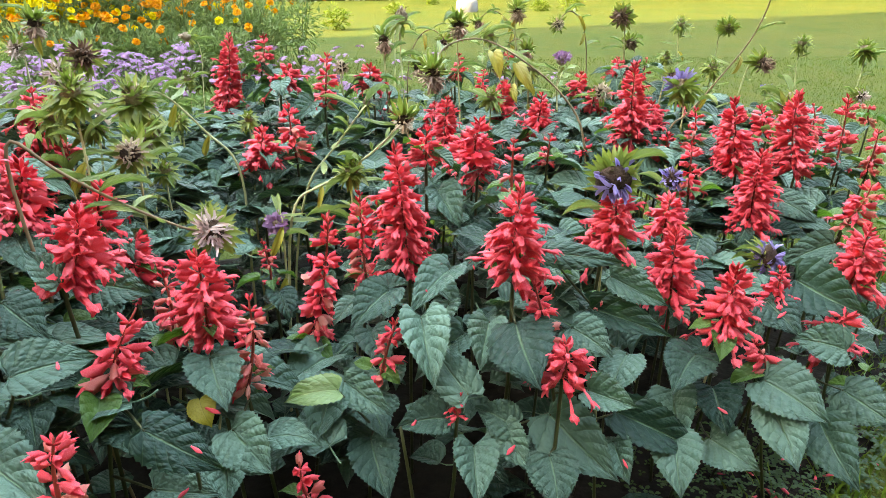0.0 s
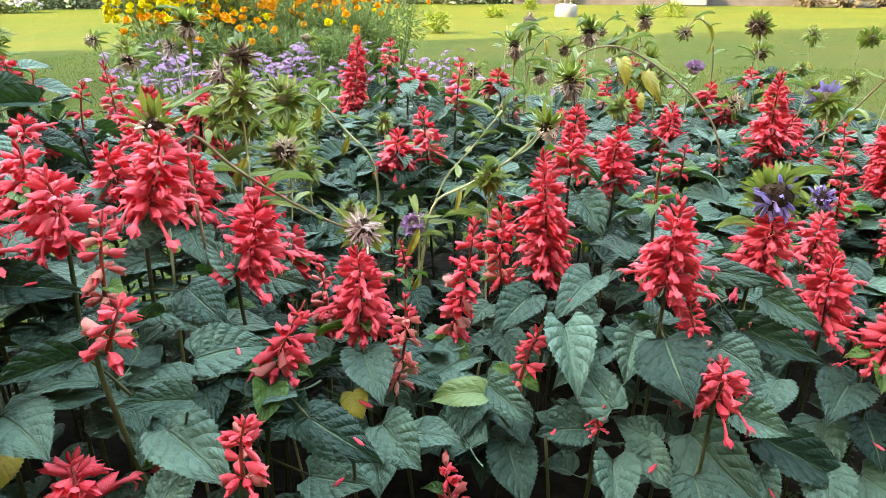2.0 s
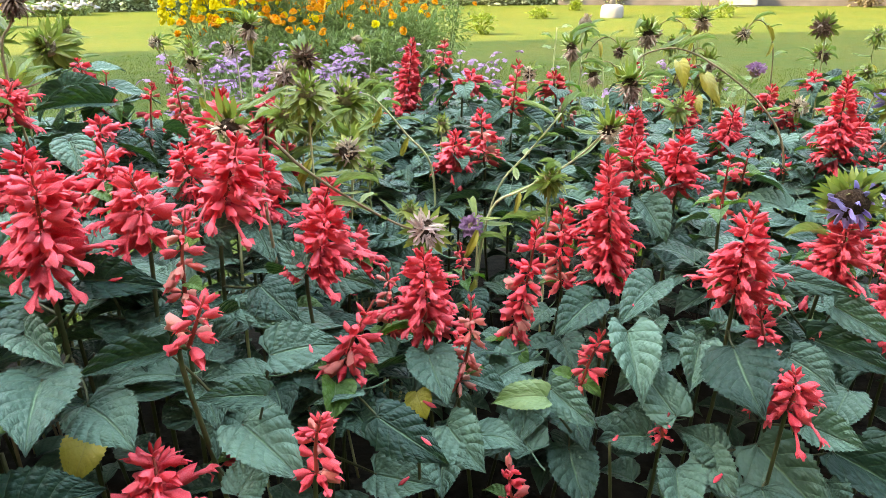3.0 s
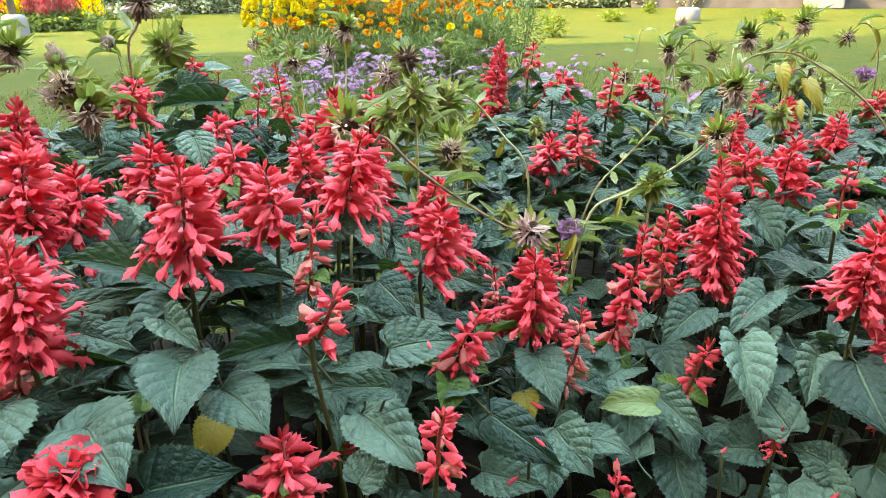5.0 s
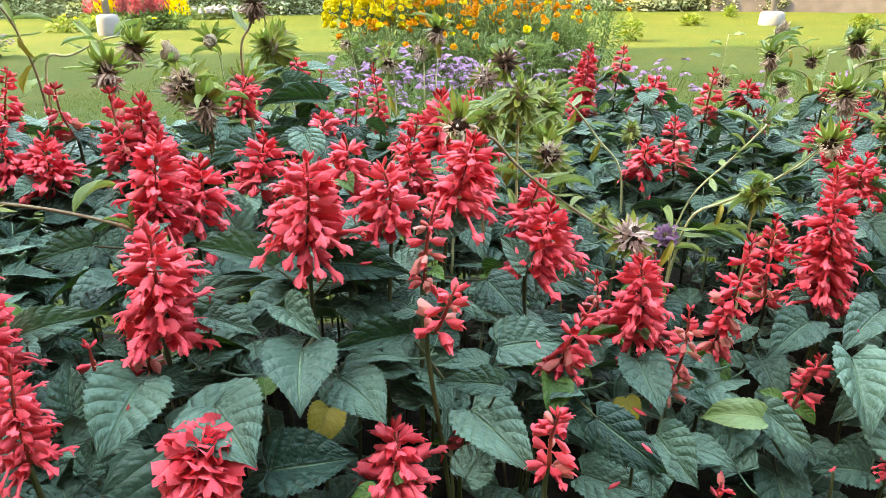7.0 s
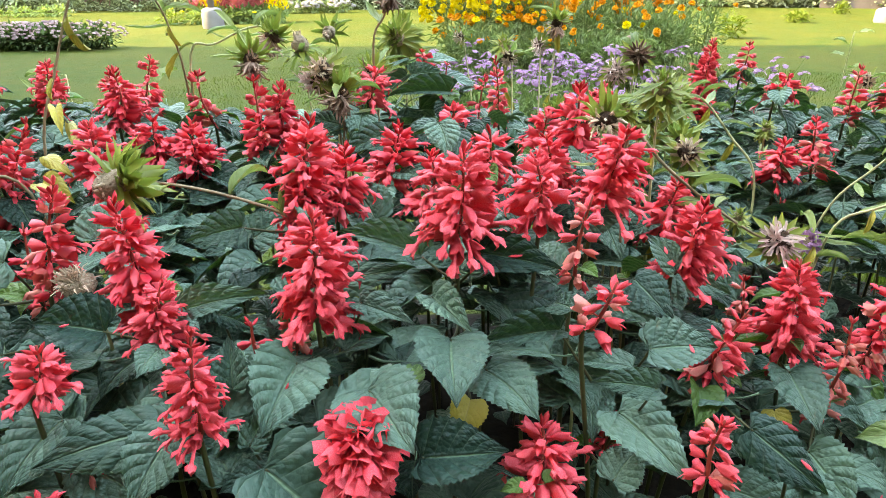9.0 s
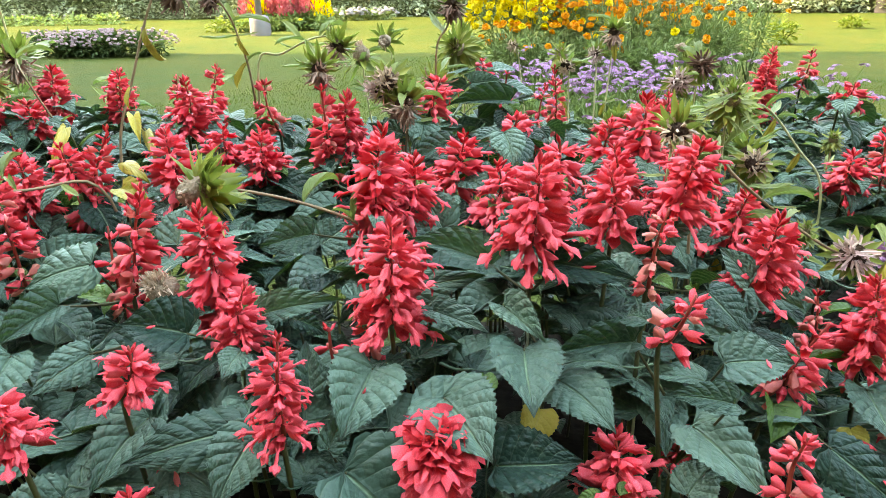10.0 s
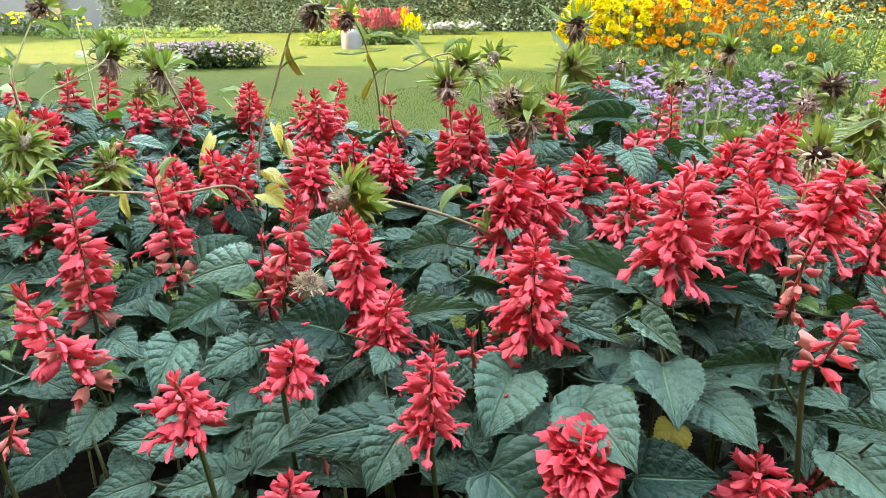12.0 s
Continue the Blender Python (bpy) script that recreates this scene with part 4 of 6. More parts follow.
blade((-0.918, 0.312, 0.550), (-0.925, 0.334, 0.570), 0.047)
blade((-0.830, 0.431, 0.542), (-0.868, 0.382, 0.533), 0.044)
blade((-0.881, 0.492, 0.497), (-0.871, 0.517, 0.508), 0.049)
blade((0.084, 1.660, 0.614), (0.099, 1.640, 0.552), 0.032, YELLOW)
blade((0.139, 1.640, 0.591), (0.181, 1.620, 0.516), 0.030, YELLOW)
blade((0.126, 1.620, 0.545), (0.139, 1.600, 0.502), 0.022, YELLOW)
blade((-0.272, 0.600, 0.384), (-0.257, 0.585, 0.360), 0.030, YELLOW)
blade((-0.769, 0.291, 0.516), (-0.697, 0.330, 0.533), 0.032)
blade((-0.763, 0.324, 0.498), (-0.753, 0.359, 0.465), 0.027)
blade((-0.750, 0.247, 0.503), (-0.730, 0.206, 0.500), 0.030)
blade((-0.688, 0.266, 0.468), (-0.710, 0.288, 0.506), 0.031)
blade((-0.640, 0.234, 0.447), (-0.645, 0.266, 0.469), 0.025)
blade((-0.299, 0.526, 0.328), (-0.228, 0.518, 0.331), 0.049)
blade((0.040, 0.737, 0.404), (0.027, 0.687, 0.364), 0.048)
blade((0.010, 0.773, 0.366), (-0.052, 0.727, 0.322), 0.051)
blade((-0.010, 0.777, 0.407), (-0.015, 0.736, 0.388), 0.039)
blade((-1.166, 0.446, 0.647), (-1.134, 0.429, 0.613), 0.016, YELLOW)
blade((-1.150, 0.451, 0.629), (-1.112, 0.434, 0.585), 0.014, YELLOW)
blade((-1.148, 0.407, 0.592), (-1.097, 0.410, 0.567), 0.021, YELLOW)
blade((-1.117, 0.379, 0.568), (-1.065, 0.385, 0.546), 0.032, YELLOW)
blade((-1.279, 0.411, 0.627), (-1.263, 0.368, 0.567), 0.017, YELLOW)
blade((-1.275, 0.246, 0.569), (-1.230, 0.240, 0.536), 0.017, YELLOW)
blade((-1.414, 0.179, 0.671), (-1.367, 0.183, 0.656), 0.020, YELLOW)

# ---- the leaves on the flowering shoots ----
for plant, (foot, line) in zip(plants, spike_feet):
    close = to_line(foot.x, foot.y, EDGE) < 0.42
    dress(plant, line, 0.84 if close else 0.93, 4 if close else 5, 0.042, 0.068, rng)

# ---- leafy shoots that fill the bed ----
fill = random.Random(5)
feet = [(q.x, q.y, q.z) for q, _ in spike_feet]
thicket = Thicket()


def hollow(x, y):
    """The gap in the bed where the asters stand."""
    return -0.36 < x < 0.0 and 0.74 < y < 1.08


def crown_at(x, y):
    """The height of the leaves over a place in the bed."""
    weights = [(1 / (0.004 + (x - a) ** 2 + (y - b) ** 2) ** 1.5, c) for a, b, c in feet]
    crown = sum(w * c for w, c in weights) / sum(w for w, _ in weights) - 0.025
    if y > 1.25 and -0.4 < x < 0.62:
        crown = max(crown, 0.50 if x > 0.0 else 0.45) - 0.015
    if hollow(x, y):
        crown -= 0.14
    rim = min(to_line(x, y, EDGE), to_line(x, y, BACK) + 0.24)
    return min(crown, 0.17 + 1.35 * rim if x > -0.2 else 0.33 + 0.8 * rim)


gx = -2.2
while gx < 1.1:
    gy = -0.3
    while gy < 1.95:
        x, y = gx + fill.uniform(-0.035, 0.035), gy + fill.uniform(-0.035, 0.035)
        gy += 0.115
        if not inside(x, y) or min(math.hypot(x - a, y - b) for a, b, _ in feet) < 0.05:
            continue
        crown = crown_at(x, y) + fill.uniform(-0.03, 0.015)
        if hollow(x, y) and fill.random() < 0.45:
            continue
        close = to_line(x, y, EDGE) < 0.40 and x > -1.3
        shoot = plant_at(x, y, "dark green leafy salvia shoot without flowers") if close else thicket
        bend = Vector((fill.uniform(-0.03, 0.03), fill.uniform(-0.03, 0.03), 0))
        line = smooth_line([Vector((x, y, 0.02)), Vector((x, y, crown * 0.6)) + bend * 0.4, Vector((x, y, crown)) + bend], 4)
        v, f = tube([q - shoot.location for q in line], 0.0028, 0.0018, 5)
        if close:
            piece("stem", mesh_of("stem", v, f, STEM_GREEN), shoot)
        dress(shoot, line, 1.0, 3 if close else 4, 0.04, 0.068, fill)
    gx += 0.115
roof = random.Random(29)
for k in range(5400):
    x, y = roof.uniform(-2.2, 1.1), roof.uniform(-0.25, 1.95)
    if not inside(x, y) or to_line(x, y, EDGE) < 0.16 or hollow(x, y):
        continue
    a, ln = roof.uniform(0, 6.28), roof.uniform(0.055, 0.085)
    way = Vector((math.cos(a), math.sin(a), roof.uniform(-0.45, 0.05)))
    b = Vector((x, y, crown_at(x, y) - roof.uniform(0.01, 0.075))) - way * ln * 0.5
    if b.z > 0.08 and not crowds(b + way * ln * 0.5):
        leaf_in(thicket, b, b + way * ln, ln * 0.72, Vector((roof.uniform(-0.35, 0.35), roof.uniform(-0.45, 0.25), 1)))
low = random.Random(17)
for k in range(8000):
    x, y = low.uniform(-2.3, 1.1), low.uniform(-0.25, 1.95)
    if not inside(x, y):
        continue
    if hollow(x, y) and k % 3:
        continue
    rear = to_line(x, y, BACK) < 0.30 and to_line(x, y, EDGE) > 0.4
    if not rear and low.random() < (0.72 if to_line(x, y, EDGE) > 0.40 else 0.88):
        continue
    z, a, ln = low.uniform(0.04, max(0.1, crown_at(x, y) - 0.05) if rear else 0.28 if to_line(x, y, EDGE) > 0.14 else 0.14), low.uniform(0, 6.28), low.uniform(0.05, 0.085)
    b = Vector((x, y, z))
    leaf_in(thicket, b, b + Vector((math.cos(a), math.sin(a), low.uniform(-0.4, 0.2))) * ln, ln * 0.65, Vector((low.uniform(-0.4, 0.4), low.uniform(-0.5, 0.3), 1)), LOW_LEAVES)
rest = new("salvia_foliage", mesh_of("salvia_foliage", np.concatenate(thicket.v), thicket.f, SALVIA_LEAF, np.concatenate(thicket.uv)))
tagged(rest, "dense dark green salvia leaves between the flowering shoots", "foliage", kind="stuff")


# ---- asters: stems, leaves, heads ----
def bract_ring(heap, count, long, wide, spread, seed, slot=0, back=0.0):
    rnd = random.Random(seed)
    for k in range(count):
        a = 2 * math.pi * (k + rnd.uniform(-0.3, 0.3)) / count
        s = spread + rnd.gauss(0, 0.28)
        out = Vector((math.cos(a) * math.sin(s), math.sin(a) * math.sin(s), math.cos(s)))
        n = Vector((-math.cos(a) * math.cos(s), -math.sin(a) * math.cos(s), math.sin(s)))
        ln = long * rnd.uniform(0.7, 1.1)
        pts = [(0, 0), (0.3, 0.05), (0.65, 0.02), (1.0, rnd.uniform(-0.3, 0.25))]
        v, f = strip(pts, (0.25, 0.5, 0.42, 0.03), 0.45 * wide / ln)
        heap.add(v, f, slot, frame_of(Vector((0, 0, back)) + out * 0.004, out, n, wide, ln, ln))


def ray_ring(heap, count, long, wide, spread, curl, seed, messy=0.2):
    rnd = random.Random(seed)
    for k in range(count):
        a = 2 * math.pi * (k + rnd.uniform(-0.4, 0.4)) / count
        s = spread + rnd.gauss(0, messy)
        out = Vector((math.cos(a) * math.sin(s), math.sin(a) * math.sin(s), math.cos(s)))
        n = Vector((-math.cos(a) * math.cos(s), -math.sin(a) * math.cos(s), math.sin(s)))
        ln, c = long * rnd.uniform(0.65, 1.1), curl + rnd.gauss(0, messy * 1.2)
        pts = [(0, 0), (0.35, 0.06 * c), (0.7, 0.3 * c), (0.9, 0.62 * c)]
        v, f = strip(pts, (0.3, 0.5, 0.5, 0.3), (0.5 + messy) * wide / ln)
        twist = rnd.gauss(0, messy * 0.5)
        v = [(x + twist * y * y * ln / wide, y, z) for x, y, z in v]
        heap.add(v, f, 0, frame_of(out * 0.008 + n * rnd.uniform(-0.001, 0.002), out, n, wide, ln, ln))


def dome(radius, height, rough, seed, rows=6, cols=12):
    rnd = random.Random(seed)
    verts = []
    for i in range(rows):
        t = i / (rows - 1) * 0.62 * math.pi
        for k in range(cols):
            a = 2 * math.pi * k / cols
            q = 1 + rnd.uniform(-rough, rough)
            verts.append((radius * math.sin(t) * math.cos(a) * q, radius * math.sin(t) * math.sin(a) * q, height * math.cos(t) * q))
    return verts, grid_faces(rows, cols, 0, True)


HEADS = {
    "tan": (DISC, DRY_TAN, 40, 0.0130, 0.0065, 1.40, 0.20, 0.75, 12, "dried tan aster head with a dark centre"),
    "pink": (DISC, DRY_PINK, 50, 0.0150, 0.006, 1.40, 0.18, 0.8, 12, "withered dusty-pink aster head with a brown centre"),
    "brown": (DISC, DRY_BROWN, 44, 0.018, 0.006, 0.8, 0.3, 0.5, 9, "dry dark-brown aster head on a bent stem"),
    "hang": (DISC, DRY_MAUVE, 56, 0.024, 0.006, 0.55, 0.25, 0.5, 16, "withered mauve-brown aster head hanging under green bracts"),
    "purple": (DISC, PURPLE, 46, 0.019, 0.0065, 1.75, -0.25, 0.7, 18, "violet aster flower with a dark centre and green bracts"),
    "fresh": (SEED_TAN, PURPLE, 40, 0.021, 0.006, 1.35, 0.05, 0.12, 14, "fresh violet-blue aster flower above green bracts"),
    "lilac": (SEED_TAN, LILAC, 26, 0.013, 0.006, 1.2, -0.1, 0.2, 0, "small lilac flower head in the bed"),
    "bud": (SEED_TAN, DRY_TAN, 10, 0.010, 0.004, 0.35, 0.4, 0.2, 6, "closed dry tan aster bud on a thin stalk"),
    "green": (SEED_TAN, DRY_PINK, 8, 0.008, 0.004, 0.5, 0.2, 0.2, 22, "green leafy aster head without petals"),
    "globe": (SEED_TAN, DRY_TAN, 90, 0.0075, 0.0020, 1.2, -0.1, 0.3, 0, "spiky tan seed globe on a bare stalk"),
    "seed": (SEED_TAN, DRY_TAN, 22, 0.009, 0.004, 0.9, 0.2, 0.3, 16, "brown spent seed head among green bracts"),
}


def aster(at, facing, kind, size=1.0, way=(), leaves=4, stalk=STEM_ASTER, bracts=None, foot=None, dry=0):
    """An aster stem with one head. way: points that the stem passes, from the head down."""
    at, facing = Vector(at), Vector(facing).normalized()
    disc, ray, count, long, wide, spread, curl, messy, green, say = HEADS[kind]
    seed = int(abs(at.x * 977 + at.y * 631 + at.z * 313) * 10)
    rnd = random.Random(seed)
    neck = at - facing * 0.012 * size
    points = [neck] + [Vector(q) for q in way]
    if not way:
        points.append(neck - facing * 0.03 + Vector((0, 0, -0.04)))
    last = points[-1]
    if foot is None:
        foot = (last.x + rnd.uniform(-0.06, 0.06), last.y + rnd.uniform(-0.02, 0.08))
    root = Vector((foot[0], foot[1], 0.02))
    if last.z > 0.2:
        points.append(last.lerp(root, 0.5) + Vector((rnd.uniform(-0.02, 0.02), rnd.uniform(-0.02, 0.02), 0)))
    points.append(root)
    thing = new("aster_plant")
    thing.location = root
    thing.empty_display_size = 0.02
    tagged(thing, say, "flower plant", "withered asters in the bed")
    line = smooth_line(points, 6)
    for _ in range(4):
        line = [line[0]] + [(a + b * 2 + c) / 4 for a, b, c in zip(line, line[1:], line[2:])] + [line[-1]]
    v, f = tube([q - root for q in line], 0.0014, 0.0024)
    piece("stem", mesh_of("stem", v, f, stalk), thing)
    pose_m = frame_of(at - root, facing.orthogonal(), facing, size, size, size)
    head = Heap()
    if kind == "globe":
        v, f = dome(0.0155, 0.0135, 0.08, seed)
    elif kind in ("bud", "green"):
        v, f = dome(0.009, 0.012, 0.08, seed) if kind == "bud" else dome(0.006, 0.006, 0.08, seed)
    else:
        v, f = dome(0.006 if ray is LILAC else 0.0105 if kind == "seed" else 0.019 if kind == "purple" else 0.0125, 0.016 if kind == "seed" else 0.011 if kind == "purple" else 0.006, 0.10, seed)
    head.add(v, f)
    cup, cf = dome(0.011, -0.012, 0.03, seed + 1)
    head.add(cup, cf)
    piece("seed_head", head.mesh("seed_head", disc), thing, pose_m)
    rays = Heap()
    ray_ring(rays, int(count * 1.6) if ray not in (PURPLE, LILAC) else count, long, wide * (0.45 if kind in ("tan", "pink") else 0.5 if ray not in (PURPLE, LILAC) else 0.8), spread, curl, seed, messy)
    if kind in ("globe", "lilac"):
        ray_ring(rays, int(count * 1.3), long * 0.75, wide * 0.6, spread * 0.62, curl, seed + 5, messy)
    if kind == "globe":
        ray_ring(rays, 130, 0.0145, 0.0016, 0.7, 0.0, seed + 6, 0.5)
    piece("petal_ring", rays.mesh("petal_ring", ray), thing, pose_m, "withered petals" if ray not in (PURPLE, LILAC) else "violet petals")
    if bracts is not None:
        green = bracts
    if green:
        ring = Heap()
        bract_ring(ring, int(green * 1.3), 0.030, 0.0080, 1.75, seed + 2, 0, -0.006)
        bract_ring(ring, max(5, int(green * 0.8)), 0.033, 0.0084, 2.3, seed + 3, 0, -0.008)
        if kind == "seed":
            bract_ring(ring, 12, 0.036, 0.013, 1.9, seed + 7, 0, -0.006)
        if kind == "green":
            bract_ring(ring, int(green * 0.7), 0.026, 0.0058, 0.9, seed + 4, 0, -0.004)
            bract_ring(ring, green // 2, 0.022, 0.006, 0.4, seed + 6, 0, -0.002)
        piece("bract_ring", ring.mesh("bract_ring", BRACT), thing, pose_m, "spreading green bracts")
    for k in range(int(leaves * 1.7)):
        share = rnd.uniform(0.04, 0.6)
        p = line[int(share * (len(line) - 1))]
        a = rnd.uniform(0, 6.28)
        out = Vector((math.cos(a), math.sin(a), rnd.uniform(-0.2, 0.7))).normalized()
        ln = rnd.uniform(0.030, 0.075)
        piece("leaf", NARROW[rnd.randrange(3)], thing, frame_of(p - root, out, (0, -0.3, 1), ln * 0.19, ln, ln))
    if not dry and rnd.random() < 0.22:
        dry = 2
    for k in range(dry):
        p = line[int((0.36 + 0.3 * k / max(1, dry)) * (len(line) - 1))]
        a, ln = rnd.uniform(0, 6.28), rnd.uniform(0.035, 0.055)
        piece("leaf", DRY_NARROW[k % 2], thing, frame_of(p - root, (math.cos(a) * 0.5, math.sin(a) * 0.5, -1), (0.3, -1, 0.2), ln * 0.24, ln, ln), "limp yellow leaf")
    return thing


aster((-0.586, 1.017, 0.657), (0.35, -0.9, 0.1), "pink", 1)
aster((-0.562, 1.047, 0.68), (0.35, -0.9, 0.3), "brown", 1.05)
aster((-0.44, 0.89, 0.572), (0.2, -0.8, 0.55), "tan", 1.05)
aster((-0.302, 0.781, 0.503), (0.1, -0.85, 0.45), "pink", 1.2, way=[(-0.329, 0.769, 0.51), (-0.386, 0.738, 0.553), (-0.438, 0.709, 0.601), (-0.476, 0.688, 0.63)], stalk=STEM_BROWN, leaves=5)
aster((-0.274, 0.968, 0.441), (0.1, -0.8, 0.6), "lilac", 1.15, way=[(-0.262, 0.96, 0.452)])
aster((-0.078, 0.985, 0.595), (0.1, -0.4, -0.8), "tan", 0.9, way=[(-0.1, 1.0, 0.57), (-0.143, 0.992, 0.534), (-0.203, 0.979, 0.498), (-0.251, 0.97, 0.461)], bracts=14, leaves=5)
aster((-0.499, 1.05, 0.62), (0.1, -0.3, 0.9), "green", 1.5, way=[(-0.477, 1.072, 0.623), (-0.448, 1.082, 0.603), (-0.407, 1.097, 0.547), (-0.364, 1.113, 0.48)], leaves=6)
aster((-0.154, 1.158, 0.591), (0.1, -0.2, 0.9), "bud", 0.6, way=[(-0.158, 1.127, 0.583), (-0.208, 1.119, 0.518), (-0.26, 1.109, 0.447)], leaves=5)
aster((-0.043, 1.217, 0.628), (0.1, -0.4, -0.9), "hang", 1.1, way=[(-0.026, 1.31, 0.662), (0.021, 1.306, 0.679), (0.072, 1.302, 0.669), (0.146, 1.296, 0.623), (0.201, 1.292, 0.572), (0.244, 1.289, 0.492)], stalk=STEM_BROWN, leaves=5, bracts=20)
aster((0.583, 1.357, 0.766), (0.2, -0.5, -0.8), "brown", 1, way=[(0.579, 1.358, 0.737), (0.559, 1.365, 0.671), (0.524, 1.376, 0.611), (0.466, 1.395, 0.519), (0.433, 1.405, 0.481)], stalk=STEM_BROWN, leaves=5)
aster((0.194, 0.819, 0.557), (-0.10, -0.85, -0.32), "purple", 1.15, bracts=30)
aster((0.343, 1.056, 0.49), (-0.2, -0.9, 0.25), "purple", 0.8, bracts=6)
aster((0.452, 0.92, 0.412), (0.75, -0.5, 0.1), "purple", 0.95, bracts=16)
aster((0.472, 1.473, 0.568), (0, 0.7, 0.6), "fresh", 1.5)
aster((0.695, 1.611, 0.594), (0.5, -0.7, -0.3), "brown", 1.1, bracts=16)
aster((0.599, 1.251, 0.559), (-0.1, -0.9, -0.2), "brown", 1, bracts=8)
aster((0.618, 1.271, 0.576), (0.3, -0.9, 0.2), "tan", 0.8, bracts=4)
aster((-0.153, 1.471, 0.66), (0.1, -0.2, -1), "hang", 0.9, bracts=10)
aster((0.396, 1.745, 0.685), (-0.4, -0.8, -0.2), "brown", 1.1, bracts=20)
aster((0.509, 2.101, 0.589), (0.1, -0.8, -0.3), "brown", 1, bracts=10)
aster((0.759, 2.449, 0.616), (0, -0.2, 1), "green", 1.2)
aster((0.97, 2.015, 0.598), (0, -0.2, 1), "green", 1.1)
aster((1.012, 1.773, 0.609), (0.1, 0.2, 1), "green", 1.2)
aster((0.759, 1.719, 0.522), (0.1, 0.2, 1), "fresh", 0.6, bracts=12)
aster((0.934, 1.61, 0.52), (0.3, -0.6, -0.2), "pink", 0.8, bracts=14)
aster((-0.513, 0.948, 0.602), (0.2, 0.6, 0.5), "pink", 1.1, bracts=20)
aster((-0.834, 1.396, 0.699), (0.05, -0.2, -1), "hang", 1.1, bracts=22)
aster((-1.0, 2.6, 0.56), (-0.7, -0.4, 0.2), "bud", 1.6)
aster((0.326, 1.56, 0.538), (-0.1, -0.9, 0.2), "tan", 1.1, bracts=4)
aster((0.236, 1.596, 0.605), (0.1, -0.5, 0.8), "lilac", 1.2)
aster((0.753, 1.999, 0.638), (0.2, -0.6, -0.2), "green", 1.1)
aster((-1.057, 0.748, 0.714), (-0.15, -0.5, -0.8), "hang", 1.05, way=[(-1.088, 0.763, 0.73), (-1.11, 0.738, 0.725), (-1.143, 0.701, 0.701), (-1.167, 0.674, 0.684)], bracts=20)
aster((-0.995, 0.638, 0.695), (0.4, -0.4, -0.8), "hang", 1, bracts=14)
aster((-1.132, 0.897, 0.688), (0, -0.2, 0.9), "bud", 1.5)
aster((-1.385, 1.293, 0.672), (0.2, -0.6, -0.3), "bud", 1.5)
aster((-0.976, 0.975, 0.699), (0.1, -0.8, 0.4), "green", 1.55, bracts=28)
aster((-0.897, 0.843, 0.775), (0.1, -0.3, -0.9), "brown", 1.1, way=[(-0.896, 0.843, 0.777), (-0.905, 0.836, 0.739), (-0.921, 0.823, 0.685)], bracts=8, stalk=STEM_BROWN)
aster((-0.961, 0.751, 0.664), (0.1, -0.7, -0.3), "tan", 1.2, bracts=6)
aster((-0.973, 0.789, 0.62), (0.3, -0.6, -0.6), "brown", 1.15, bracts=4)
aster((-0.938, 0.846, 0.656), (0.2, -0.7, -0.5), "hang", 1.05, bracts=8)
aster((-1.14, 1.513, 0.651), (0.1, -0.8, -0.2), "tan", 0.9, bracts=6)
aster((-0.49, 0.659, 0.651), (0.2, -0.5, -0.6), "tan", 1.1, bracts=8)
aster((-0.88, 0.32, 0.615), (-0.6, -0.7, -0.2), "seed", 1.35, way=[(-0.887, 0.35, 0.609), (-0.857, 0.374, 0.603), (-0.809, 0.413, 0.584), (-0.76, 0.455, 0.55), (-0.72, 0.50, 0.47)], bracts=20, stalk=STEM_BROWN)
aster((-0.869, 0.255, 0.532), (0, -0.5, 0.9), "globe", 1.05, leaves=0)
aster((-1.773, 0.504, 0.716), (0.15, -0.3, -0.9), "hang", 1.5, way=[(-1.72, 0.458, 0.707), (-1.748, 0.401, 0.673), (-1.777, 0.34, 0.619)], bracts=26)
aster((-1.644, 0.538, 0.69), (0.1, -0.2, -0.95), "hang", 1.5, way=[(-1.504, 0.473, 0.691), (-1.488, 0.503, 0.598), (-1.47, 0.534, 0.506)], bracts=24, stalk=STEM_BROWN)
aster((-1.212, 0.58, 0.801), (-0.3, -0.4, -0.5), "brown", 1.2, way=[(-1.191, 0.535, 0.81), (-1.207, 0.513, 0.759), (-1.224, 0.488, 0.676), (-1.244, 0.46, 0.572)], stalk=STEM_BROWN, dry=2, bracts=6, leaves=1)
aster((-1.167, 0.603, 0.791), (0.2, -0.5, -0.6), "brown", 0.9, way=[(-1.195, 0.658, 0.764), (-1.186, 0.666, 0.719), (-1.177, 0.674, 0.643)], stalk=STEM_BROWN, bracts=4, dry=2)
aster((-1.602, 0.691, 0.606), (0.1, -0.2, 0.9), "green", 0.7)
aster((-1.479, 0.339, 0.556), (0.1, -0.5, -0.7), "hang", 1.1, bracts=20)
aster((-1.882, 0.433, 0.814), (0.1, -0.7, -0.3), "brown", 1.15, way=[(-1.889, 0.412, 0.784), (-1.902, 0.375, 0.71), (-1.907, 0.359, 0.655)], bracts=8)
aster((-1.368, 0.173, 0.646), (0.1, -0.4, 0.8), "green", 1.5, bracts=22, leaves=6)
aster((-1.23, 0.105, 0.619), (-0.5, -0.2, 0.5), "green", 0.8, way=[(-1.253, 0.139, 0.604), (-1.218, 0.212, 0.59), (-1.177, 0.298, 0.575), (-1.139, 0.378, 0.561)], stalk=STEM_BROWN, leaves=5)
aster((-0.688, 1.023, 0.575), (0.1, -0.6, -0.6), "brown", 1, bracts=16)
aster((0.002, 1.55, 0.682), (0.1, -0.3, -0.9), "hang", 1, bracts=18)
